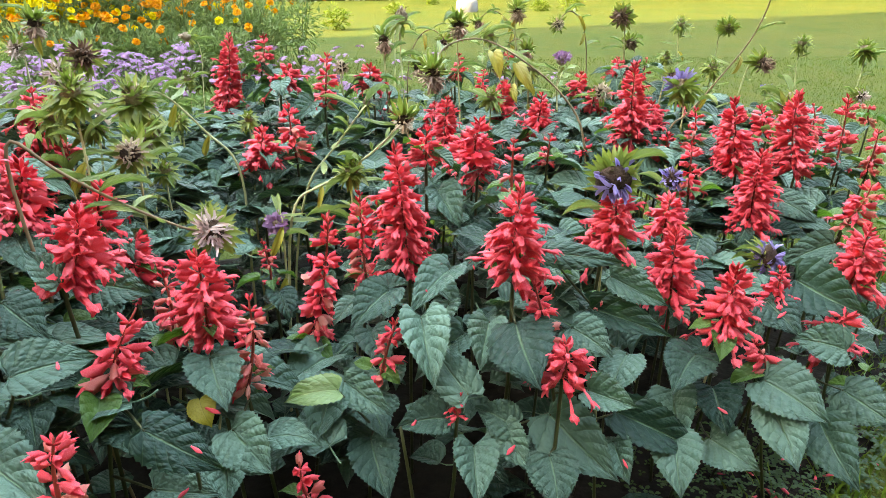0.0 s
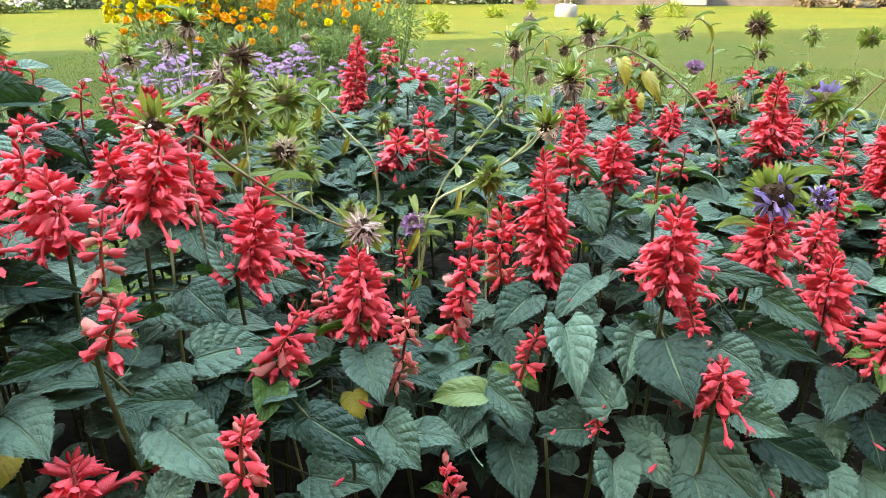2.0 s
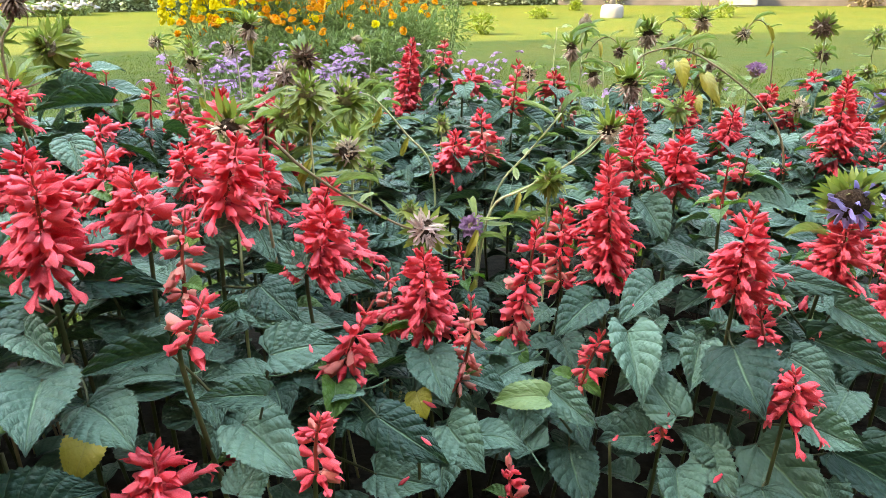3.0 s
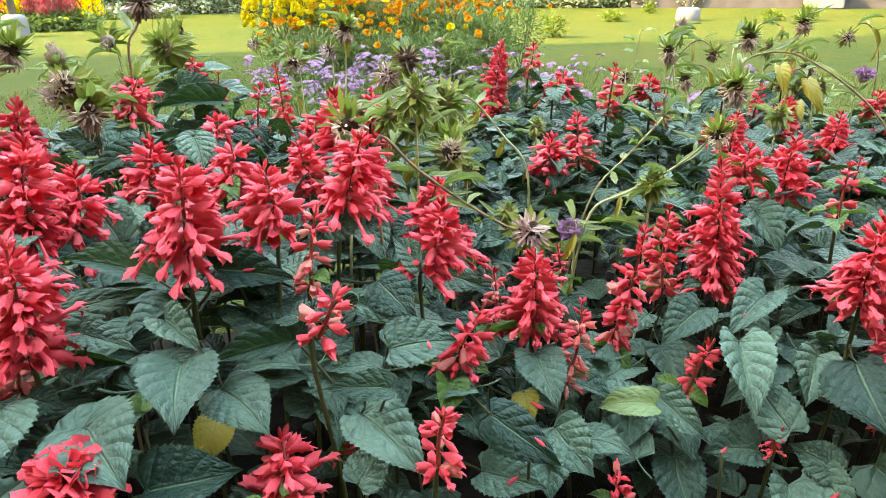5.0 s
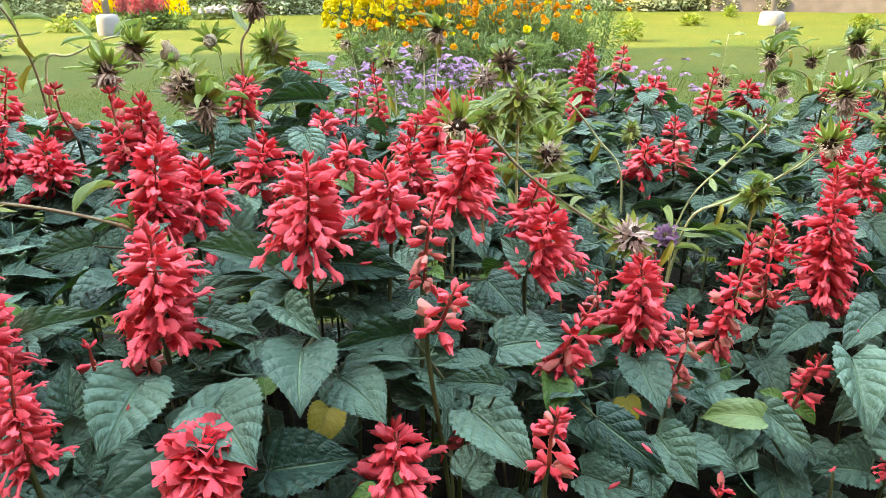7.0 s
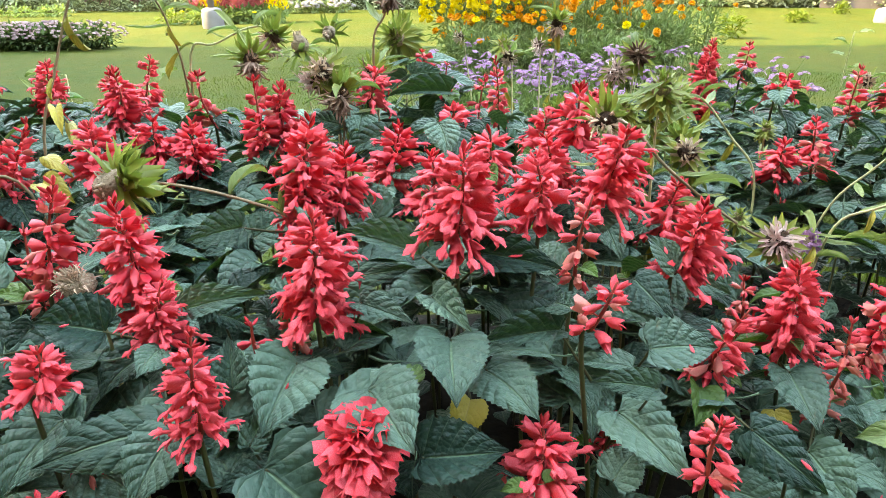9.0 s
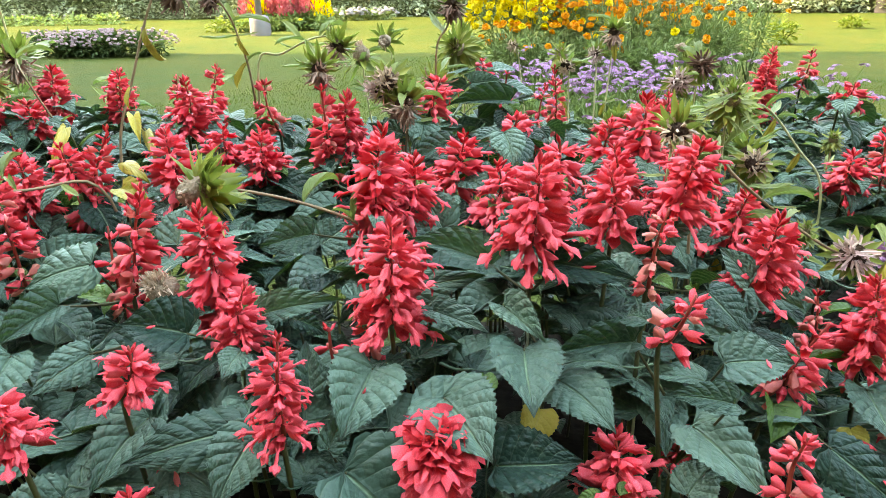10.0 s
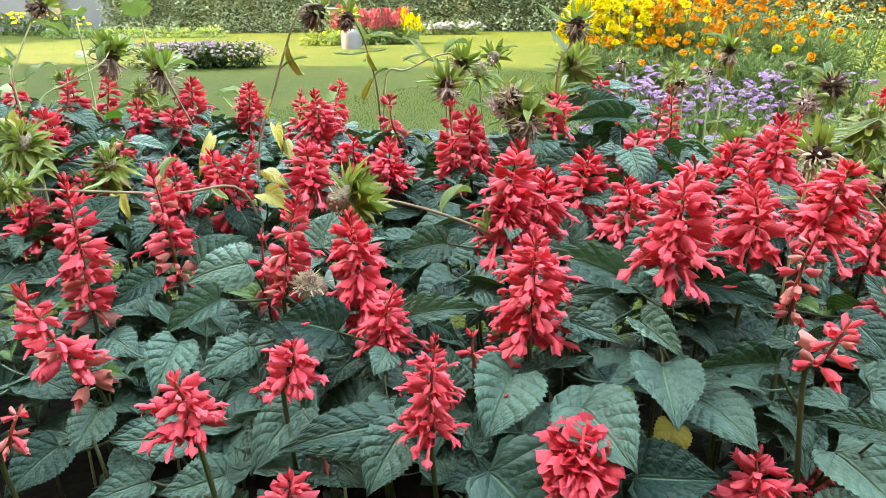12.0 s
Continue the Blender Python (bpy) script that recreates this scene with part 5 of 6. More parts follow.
aster((0.156, 1.9, 0.689), (0.1, -0.3, -0.8), "hang", 1, bracts=18)
aster((-0.131, 1.661, 0.694), (0.1, -0.3, 0.8), "bud", 1.4)
aster((-0.233, 1.403, 0.615), (0.2, -0.9, 0.1), "tan", 0.8, bracts=2)
aster((-0.464, 0.968, 0.565), (0.2, -0.5, -0.6), "brown", 1, bracts=8)
aster((0.459, 1.497, 0.582), (0.2, -0.8, -0.2), "brown", 0.7, bracts=10)
aster((-0.901, 1.272, 0.661), (0.1, -0.3, 0.9), "green", 1.2, bracts=20)
aster((-0.864, 1.215, 0.646), (0.2, -0.8, -0.3), "tan", 1, bracts=2)
aster((-0.862, 1.364, 0.654), (0.2, -0.8, -0.4), "pink", 0.9, bracts=4)
aster((-1.043, 1.104, 0.713), (0.2, -0.3, 0.8), "green", 1.1, bracts=18)
aster((-0.590, 1.250, 0.566), (0.1, -0.25, 0.95), "green", 0.9, leaves=7)
aster((-0.522, 1.150, 0.538), (0.1, -0.25, 0.95), "green", 1.0, leaves=7)
aster((-0.535, 1.300, 0.530), (0.1, -0.25, 0.95), "green", 0.8, leaves=7)
aster((-0.756, 1.200, 0.543), (0.1, -0.25, 0.95), "green", 0.9, leaves=7)
aster((-0.740, 1.300, 0.547), (0.1, -0.25, 0.95), "green", 0.9, leaves=7)
aster((-0.625, 1.600, 0.563), (0.1, -0.25, 0.95), "green", 0.8, leaves=7)
aster((-0.446, 1.000, 0.518), (0.1, -0.25, 0.95), "green", 0.8, leaves=7)
aster((-0.157, 0.980, 0.524), (0.1, -0.25, 0.95), "green", 0.9, leaves=7)
aster((-0.368, 0.950, 0.470), (0.1, -0.25, 0.95), "green", 0.7, leaves=7)
aster((0.087, 1.900, 0.633), (0.1, -0.25, 0.95), "green", 0.9, leaves=7)
aster((0.634, 1.750, 0.568), (0.1, -0.25, 0.95), "green", 1.0, leaves=7)
aster((0.164, 1.850, 0.554), (0.1, -0.25, 0.95), "green", 0.8, leaves=7)
aster((0.561, 1.900, 0.574), (0.1, -0.25, 0.95), "green", 0.8, leaves=7)
aster((-0.370, 1.200, 0.553), (0.1, -0.25, 0.95), "green", 0.7, leaves=7)
aster((-0.925, 0.704, 0.677), (0.2, -0.8, 0.3), "tan", 1.15, leaves=5, stalk=STEM_BROWN)
aster((-0.895, 0.704, 0.645), (0.3, -0.6, -0.6), "hang", 1.1, leaves=4, stalk=STEM_BROWN)
aster((-0.947, 0.714, 0.661), (-0.4, -0.7, 0.2), "pink", 1.1, leaves=4, stalk=STEM_BROWN)
aster((-0.104, 1.850, 0.553), (0.2, -0.4, -0.8), "hang", 1.0, way=[(-0.076, 1.860, 0.588), (-0.041, 1.870, 0.563), (-0.013, 1.880, 0.473)], stalk=STEM_BROWN, leaves=3, dry=2)
aster((-0.038, 1.950, 0.605), (-0.2, -0.6, -0.5), "brown", 0.9, way=[(-0.070, 1.960, 0.640), (-0.110, 1.970, 0.615), (-0.142, 1.980, 0.525)], stalk=STEM_BROWN, leaves=3, dry=2)
aster((0.059, 2.050, 0.647), (0.3, -0.5, -0.6), "brown", 0.8, way=[(0.095, 2.060, 0.682), (0.140, 2.070, 0.657), (0.176, 2.080, 0.567)], stalk=STEM_BROWN, leaves=3, dry=2)
aster((0.186, 1.900, 0.585), (-0.1, -0.5, -0.8), "hang", 0.9, way=[(0.162, 1.910, 0.620), (0.132, 1.920, 0.595), (0.108, 1.930, 0.505)], stalk=STEM_BROWN, leaves=3, dry=2)
aster((0.280, 2.000, 0.649), (0.2, -0.8, 0.1), "tan", 0.9, way=[(0.308, 2.010, 0.684), (0.343, 2.020, 0.659), (0.371, 2.030, 0.569)], stalk=STEM_BROWN, leaves=3, dry=2)
aster((0.103, 1.700, 0.568), (-0.3, -0.7, -0.3), "brown", 0.8, way=[(0.127, 1.710, 0.603), (0.157, 1.720, 0.578), (0.181, 1.730, 0.488)], stalk=STEM_BROWN, leaves=3, dry=2)
aster((-1.454, 0.198, 0.636), (0.1, -0.3, 0.9), "green", 1.5, leaves=8)
aster((-1.324, 0.264, 0.604), (0.1, -0.3, 0.9), "green", 1.2, leaves=8)
aster((-1.536, 0.263, 0.625), (0.1, -0.3, 0.9), "green", 1.0, leaves=7)
aster((-1.577, 0.459, 0.668), (0.1, -0.3, 0.9), "green", 1.0, leaves=6)
aster((-1.965, 0.478, 0.663), (0.1, -0.3, 0.9), "green", 0.9, leaves=6)
aster((-0.472, 0.832, 0.666), (0.1, -0.3, 0.9), "green", 1.2, leaves=8)
aster((-0.537, 0.896, 0.623), (0.1, -0.3, 0.9), "green", 1.0, leaves=7)
aster((0.073, 1.469, 0.545), (0.1, -0.3, 0.9), "green", 1.0, leaves=6)
aster((0.178, 1.699, 0.572), (0.1, -0.3, 0.9), "green", 1.0, leaves=6)
aster((-0.534, 1.141, 0.570), (0.1, -0.3, 0.9), "green", 1.3, leaves=8)
aster((0.297, 1.731, 0.513), (0.1, -0.3, 0.9), "green", 0.9, leaves=6)

# ---- the ground ----
ground = new("ground", mesh_of("ground", [(-300, -300, 0), (300, -300, 0), (300, 300, 0), (-300, 300, 0)], [(0, 1, 2, 3)], lawn_m, smooth=False))
tagged(ground, "mown green lawn, partly in shade", "lawn", kind="structure")

cx, cy = sum(p[0] for p in BED) / len(BED), sum(p[1] for p in BED) / len(BED)
rings = [[(cx + (x - cx) * s, cy + (y - cy) * s, z) for x, y in BED] for s, z in ((1.02, -0.02), (1.0, 0.012), (0.94, 0.03), (0.5, 0.035))]
soil_v = [p for ring in rings for p in ring] + [(cx, cy, 0.035)]
soil_f = grid_faces(4, len(BED), 0, True) + [(3 * len(BED) + i, 3 * len(BED) + (i + 1) % len(BED), 4 * len(BED)) for i in range(len(BED))]
soil = new("bed_soil", mesh_of("bed_soil", soil_v, soil_f, SOIL))
tagged(soil, "dark bare soil of the flower bed", "soil", kind="structure")


def blades(name, count, spot, tall, wide, seed, label, material=None):
    """Many grass blades in one mesh; spot gives the place of each."""
    r = np.random.RandomState(seed)
    xy = spot(r, count)
    n = len(xy)
    a, h, w = r.rand(n) * 6.28, tall * (0.5 + r.rand(n)), wide * (0.6 + 0.8 * r.rand(n))
    b, lean = r.rand(n) * 6.28, tall * (0.2 + 0.8 * r.rand(n))
    base = np.column_stack([xy, np.zeros(n)])
    side = np.column_stack([np.cos(a), np.sin(a), np.zeros(n)]) * w[:, None] * 0.5
    mid = base + np.column_stack([np.cos(b) * lean * 0.35, np.sin(b) * lean * 0.35, h * 0.6])
    tip = base + np.column_stack([np.cos(b) * lean, np.sin(b) * lean, h])
    v = np.stack([base - side, base + side, mid + side * 0.7, mid - side * 0.7, tip], 1).reshape(-1, 3)
    k = np.arange(n) * 5
    quads = np.column_stack([k, k + 1, k + 2, k + 3]).tolist()
    tris = np.column_stack([k + 3, k + 2, k + 4]).tolist()
    ob = new(name, mesh_of(name, v, quads + tris, material or GRASS, smooth=False))
    return tagged(ob, label, "grass", kind="stuff")


def off_bed(r, count, x0, x1, y0, y1, keep=0.03):
    pts = np.column_stack([r.uniform(x0, x1, count), r.uniform(y0, y1, count)])
    return pts[[not inside(x, y) or to_line(x, y, BED + BED[:1]) < keep for x, y in pts]]


def along_edge(r, count):
    pts = off_bed(r, count, -0.3, 2.2, 0.1, 2.6, 0.10)
    far = np.array([to_line(x, y, BED + BED[:1]) for x, y in pts])
    return pts[far < 0.55 * r.rand(len(pts)) ** 1.5]


blades("grass", 30000, along_edge, 0.045, 0.0045, 3, "short bright green grass at the edge of the bed", EDGE_GRASS)
blades("grass", 70000, lambda r, n: off_bed(r, n, -4.8, 3.5, 0.8, 6.5), 0.014, 0.0036, 4, "short mown lawn grass behind the bed")

clover = Heap()
sprig = random.Random(31)
for k in range(1500):
    t = sprig.random()
    x, y = 0.15 + 1.0 * t + sprig.gauss(0, 0.10), 0.64 + 0.62 * t + sprig.gauss(0, 0.07)
    a, s = sprig.uniform(0, 6.28), sprig.uniform(0.006, 0.012)
    z = sprig.uniform(0.015, 0.035) + (0.02 if inside(x, y) else 0.0)
    for b in (0, 2.1, 4.2):
        clover.add([(0, 0, 0), (0.35, 0.5, 0.06), (0.22, 0.95, 0.0), (-0.22, 0.95, 0.0), (-0.35, 0.5, 0.06)], [(0, 1, 2, 3, 4)], 0, frame_of((x, y, z), (math.cos(a + b), math.sin(a + b), sprig.uniform(-0.3, 0.3)), (0, 0, 1), s, s, s))
tagged(new("clover", clover.mesh("clover", CLOVER, smooth=False)), "small dark clover leaves under the bed's edge", "clover", kind="stuff")

litter = random.Random(8)
drop = FLORET_MESH["bud", "red"][0]
for k in range(64):
    t = litter.random()
    x, y = 0.30 + 0.85 * t + litter.uniform(-0.12, 0.12), 0.70 + 0.5 * t + litter.uniform(-0.14, 0.10)
    s = litter.uniform(0.012, 0.022)
    ob = new("fallen_petal", drop)
    ob.matrix_basis = frame_of((x, y, 0.012 if not inside(x, y) else 0.038), (litter.uniform(-1, 1), litter.uniform(-1, 1), 0.1), (0, 0, 1), s, s, s * 0.6)
    tagged(ob, "fallen red salvia flower on the ground", "petal", "fallen petals")

for c in [q for q in set_leaves if to_line(q.x, q.y, EDGE) < 0.30][::5]:
    s = litter.uniform(0.010, 0.018)
    ob = new("fallen_petal", drop)
    ob.matrix_basis = frame_of(c + Vector((litter.uniform(-0.01, 0.01), -0.004, 0.008)), (litter.uniform(-1, 1), litter.uniform(-1, 0.2), -0.3), (0.1, -0.4, 1), s, s, s * 0.6)
    tagged(ob, "fallen red salvia flower lying on a leaf", "petal", "fallen petals")


# ---- bedding plants and shrubs behind ----
def leaf_cloud(heap, centre, size, count, leaf, rnd, slot=0, shell=0.45, wide=0.5):
    """Small bent leaves through a rounded, uneven volume."""
    c = Vector(centre)
    for _ in range(count):
        d = Vector((rnd.gauss(0, 1), rnd.gauss(0, 1), rnd.gauss(0, 1))).normalized()
        r = (shell + (1 - shell) * rnd.random()) * (0.85 + 0.3 * noise.noise(d * 2.1 + c))
        p = c + Vector((d.x * size[0], d.y * size[1], d.z * size[2])) * r
        if p.z < 0.01:
            continue
        out = (d + Vector((rnd.uniform(-1, 1), rnd.uniform(-1, 1), rnd.uniform(-0.6, 0.9)))).normalized()
        ln = leaf * rnd.uniform(0.6, 1.3)
        w = ln * wide
        heap.add([(0, 0, 0), (w / ln * 0.5, 0.45, 0.08), (0, 1.0, -0.1), (-w / ln * 0.5, 0.45, 0.08)], [(0, 1, 2, 3)], slot,
                 frame_of(p, out, (rnd.uniform(-0.5, 0.5), rnd.uniform(-0.5, 0.5), 1), ln, ln, ln))


def ruffle(radius, seed, rows=5, petals=10):
    """A rounded flower head of ruffled petals."""
    h, rnd = Heap(), random.Random(seed)
    for i in range(rows):
        s = 0.15 + 1.35 * i / (rows - 1)
        for k in range(petals if i else 6):
            a = 2 * math.pi * (k + rnd.random() * 0.6) / (petals if i else 6)
            out = Vector((math.cos(a) * math.sin(s), math.sin(a) * math.sin(s), math.cos(s)))
            n = Vector((-math.cos(a) * math.cos(s), -math.sin(a) * math.cos(s), math.sin(s)))
            v, f = strip([(0.2, 0), (0.75, 0.12), (1.0, -0.05 + rnd.uniform(-0.15, 0.2))], (0.12, 0.27, 0.22), -0.5)
            h.add(v, f, 0, frame_of((0, 0, 0), out, n, radius, radius * rnd.uniform(0.85, 1.1), radius))
    v, f = dome(radius * 0.7, radius * 0.6, 0.1, seed, 5, 8)
    h.add(v, f)
    return h


MARIGOLDS = {m.name: [ruffle(1.0, s).mesh("flower_head", m) for s in range(2)] for m in (ORANGE, GOLD)}
bedding = random.Random(21)


def marigold(x, y, tall, spread, heads, gold):
    plant = new("marigold_plant")
    plant.location = (x, y, 0)
    tagged(plant, "bushy marigold with many %s blooms" % ("bright yellow" if gold > 0.6 else "orange"), "flower plant", "marigold bed")
    h = Heap()
    leaf_cloud(h, (0, 0, tall * 0.48), (spread, spread, tall * 0.46), 620, 0.055, bedding, 0, 0.3, 0.32)
    for _ in range(7):
        a, q = bedding.uniform(0, 6.28), bedding.uniform(0.2, 0.8)
        v, f = tube(smooth_line([(0, 0, 0), (math.cos(a) * spread * q * 0.6, math.sin(a) * spread * q * 0.6, tall * 0.5), (math.cos(a) * spread * q, math.sin(a) * spread * q, tall * 0.9)], 3), 0.006, 0.003, 4)
        h.add(v, f)
    piece("foliage", h.mesh("foliage", MARIGOLD_GREEN, smooth=False), plant)
    for k in range(heads):
        a = bedding.uniform(0, 6.28)
        up = bedding.uniform(0.05, 1.0) ** 0.6
        r = spread * 1.02 * math.sqrt(max(0.02, 1 - (up * 0.9) ** 2))
        p = Vector((math.cos(a) * r, math.sin(a) * r, tall * (0.5 + 0.52 * up)))
        tint = "yellow_petal" if bedding.random() < gold else "orange_petal"
        s = bedding.uniform(0.022, 0.033)
        d = Vector((p.x, p.y, (p.z - tall * 0.4) * 1.5)).normalized()
        piece("flower_head", MARIGOLDS[tint][k % 2], plant, frame_of(p, d.orthogonal(), d, s, s, s))
    return plant


for i in range(9):
    t = i / 8
    x, y = -2.98 + 1.52 * t, 4.75 + 0.62 * t
    marigold(x + bedding.uniform(-0.06, 0.06), y + 0.1 + bedding.uniform(-0.1, 0.1), 0.78 - 0.20 * t * t, 0.27, (170, 110, 58, 42, 30, 20, 14, 10, 7)[i], (1.0, 0.9, 0.4, 0.10, 0.08, 0.15, 0.35, 0.4, 0.1)[i])
    if i < 8:
        marigold(x + 0.25 + bedding.uniform(-0.08, 0.08), y + 0.55 + bedding.uniform(-0.1, 0.1), 0.86 - 0.2 * t, 0.27, 22 if i < 5 else 8, 0.95 if i < 3 else 0.2)
    if 0 < i < 8:
        marigold(x + 0.05, y - 0.32 + bedding.uniform(-0.06, 0.06), 0.52 - 0.08 * t, 0.24, (0, 10, 12, 8, 5, 3, 2, 2)[i], 0.1)


def posy(seed, count, spread, petal, material):
    """A loose flat cluster of small five-petalled flowers."""
    h, rnd = Heap(), random.Random(seed)
    for _ in range(count):
        a, r = rnd.uniform(0, 6.28), spread * math.sqrt(rnd.random())
        c = Vector((math.cos(a) * r, math.sin(a) * r, 0.4 * (spread - r) + rnd.uniform(-0.003, 0.003)))
        tilt = Vector((math.cos(a) * r / spread * 0.6, math.sin(a) * r / spread * 0.6, 1)).normalized()
        base = frame_of(c, tilt.orthogonal(), tilt, 1, 1, 1)
        for k in range(5):
            b = 2 * math.pi * k / 5
            v, f = strip([(0.0, 0), (0.6, 0.02), (1.0, -0.08)], (0.1, 0.34, 0.2), 0.2)
            h.add(v, f, 0, base @ frame_of((0, 0, 0), (math.cos(b), math.sin(b), 0.1), (0, 0, 1), petal, petal, petal))
    return h.mesh("flower_head", material)


LILAC_POSIES = [posy(s, 9, 0.020, 0.0085, LILAC) for s in range(3)]


def verbena(x, y, tall, heads):
    plant = new("verbena_plant")
    plant.location = (x, y, 0)
    tagged(plant, "low verbena with clusters of small lilac flowers", "flower plant", "lilac verbena bed")
    h = Heap()
    leaf_cloud(h, (0, 0, tall * 0.42), (0.17, 0.17, tall * 0.45), 300, 0.042, bedding, 0, 0.25, 0.4)
    tops = []
    for _ in range(heads):
        a, q = bedding.uniform(0, 6.28), 0.19 * math.sqrt(bedding.random())
        p = Vector((math.cos(a) * q, math.sin(a) * q, tall * bedding.uniform(0.8, 1.12)))
        tops.append(p)
        v, f = tube(smooth_line([(0, 0, 0.02), p * 0.55 + Vector((0, 0, 0.05)), p], 3), 0.002, 0.0013, 3)
        h.add(v, f)
    piece("foliage", h.mesh("foliage", BED_GREEN, smooth=False), plant)
    for k, p in enumerate(tops):
        s = bedding.uniform(0.8, 1.4)
        piece("flower_head", LILAC_POSIES[k % 3], plant, pose(p.x, p.y, p.z, bedding.uniform(-25, 25), bedding.uniform(-25, 25), bedding.uniform(0, 360)) @ Matrix.Scale(s, 4))
    return plant


for i in range(64):
    t, q = bedding.random(), bedding.random()
    x, y = -1.70 - 0.34 * q + (1.30 + 0.18 * q) * t, 2.22 + 0.80 * q + 0.34 * t
    verbena(x, y, bedding.uniform(0.36, 0.47), 5 if t < 0.72 else 3)
for i in range(9):
    verbena(-0.5 + bedding.uniform(-0.1, 0.75), 2.5 + bedding.uniform(-0.2, 0.5), bedding.uniform(0.30, 0.42), 3)


def mound(name, x, y, rx, ry, tall, leaf, count, green, flower, flowers, size, label, group=""):
    """A low rounded bedding plant or shrub with small flowers over it."""
    thing = new(name)
    thing.location = (x, y, 0)
    tagged(thing, label, "shrub" if not flowers else "flower plant", group)
    h = Heap()
    leaf_cloud(h, (0, 0, tall * 0.42), (rx, ry, tall * 0.58), count, leaf, bedding, 0, 0.3, 0.5)
    for _ in range(5):
        a = bedding.uniform(0, 6.28)
        v, f = tube(smooth_line([(0, 0, 0), (math.cos(a) * rx * 0.4, math.sin(a) * ry * 0.4, tall * 0.4), (math.cos(a) * rx * 0.6, math.sin(a) * ry * 0.6, tall * 0.8)], 3), 0.010, 0.004, 4)
        h.add(v, f)
    piece("foliage", h.mesh("foliage", green, smooth=False), thing)
    if flowers:
        h = Heap()
        for _ in range(flowers):
            a, up = bedding.uniform(0, 6.28), bedding.uniform(0.1, 1.0)
            r = math.sqrt(max(0.02, 1 - up * up))
            p = Vector((math.cos(a) * r * rx, math.sin(a) * r * ry, tall * (0.42 + 0.6 * up)))
            v, f = dome(size * bedding.uniform(0.7, 1.3), size * 0.7, 0.25, bedding.randrange(999), 4, 7)
            h.add(v, f, 0, Matrix.Translation(p))
        piece("blossom", h.mesh("blossom", flower), thing)
    return thing


for i in range(9):
    a, q = bedding.uniform(0, 6.28), math.sqrt(bedding.random())
    mound("ageratum_plant", -8.6 + 0.72 * q * math.cos(a), 4.85 + 0.30 * q * math.cos(a) + 0.42 * q * math.sin(a), 0.36, 0.36, bedding.uniform(0.26, 0.34), 0.07, 320, BORDER_GREEN, PINK_PETAL, 58, 0.020, "low mounded plant covered in pale pinkish-mauve flowers", "round bed of mauve flowers")
for i in range(4):
    mound("ageratum_plant", -9.15 + 0.38 * i, 4.45 + 0.19 * i, 0.34, 0.34, 0.30, 0.07, 320, BORDER_GREEN, PINK_PETAL, 58, 0.020, "low mounded plant covered in pale pinkish-mauve flowers", "round bed of mauve flowers")
for x, y, r, t in ((-1.58, 9.35, 0.22, 0.34), (-1.07, 12.5, 0.22, 0.17), (-0.52, 15.1, 0.14, 0.22), (2.05, 13.2, 0.26, 0.26), (-4.3, 15.0, 0.2, 0.2), (1.5, 13.1, 0.2, 0.18)):
    mound("lawn_shrub", x, y, r, r, t, 0.065, 260, SHRUB_GREEN, None, 0, 0, "small yellow-green shrub planted in the lawn", "shrubs in the lawn")
for i in range(7):
    mound("ground_cover", -18.2 + 0.55 * i, 6.95 + 0.33 * i, 0.5, 0.4, 0.22, 0.10, 170, BED_GREEN, WHITE_PETAL, 2, 0.03, "low light-green bedding plant on the lawn", "light green bedding row")
for i in range(7):
    mound("white_flowering_plant", -11.3 + 0.23 * i, 11.25 + 0.17 * i, 0.30, 0.26, 0.24, 0.09, 130, MARIGOLD_GREEN, WHITE_PETAL, 16, 0.05, "low plant with white flowers before the hedge", "white flower row")
for i in range(5):
    mound("yellow_flowering_plant", -21.5 + 0.62 * i, 6.9 + 0.2 * i, 0.5, 0.4, 0.55, 0.13, 170, BORDER_GREEN, GOLD if i % 3 else ORANGE, 8, 0.055, "bushy plant with yellow and orange flowers by the wall", "yellow border")

for i in range(11):
    mound("dry_shrub", 5.6 + 0.72 * i + bedding.uniform(-0.1, 0.1), 17.05 + 0.03 * i, 0.42, 0.22, bedding.uniform(0.40, 0.62), 0.16, 150, DRY_STALKS, None, 0, 0, "withered brown shrub before the brick wall", "dry shrubs by the wall")


def celosia(x, y, tall, tint, green):
    plant = new("celosia_plant")
    plant.location = (x, y, 0)
    tagged(plant, "plume celosia with upright %s plumes" % ("golden" if tint is GOLD else "red"), "flower plant", "celosia bed")
    h = Heap()
    leaf_cloud(h, (0, 0, tall * 0.3), (0.20, 0.20, tall * 0.32), 130, 0.11, bedding, 0, 0.2, 0.45)
    piece("foliage", h.mesh("foliage", green, smooth=False), plant)
    for _ in range(4):
        dx, dy, s = bedding.uniform(-0.13, 0.13), bedding.uniform(-0.13, 0.13), bedding.uniform(0.8, 1.1)
        h = Heap()
        for k in range(60):
            t = bedding.random()
            a, r = bedding.uniform(0, 6.28), 0.06 * (1 - t) + 0.008
            p = Vector((math.cos(a) * r, math.sin(a) * r, tall * (0.45 + 0.55 * t) * s))
            v, f = strip([(0, 0), (0.6, 0.1), (1, 0)], (0.2, 0.35, 0.05))
            h.add(v, f, 0, frame_of(p, (math.cos(a), math.sin(a), 1.6), (math.cos(a), math.sin(a), -0.2), 0.05, 0.07, 0.05))
        piece("plume", h.mesh("plume", tint), plant, Matrix.Translation((dx, dy, 0)))
    return plant


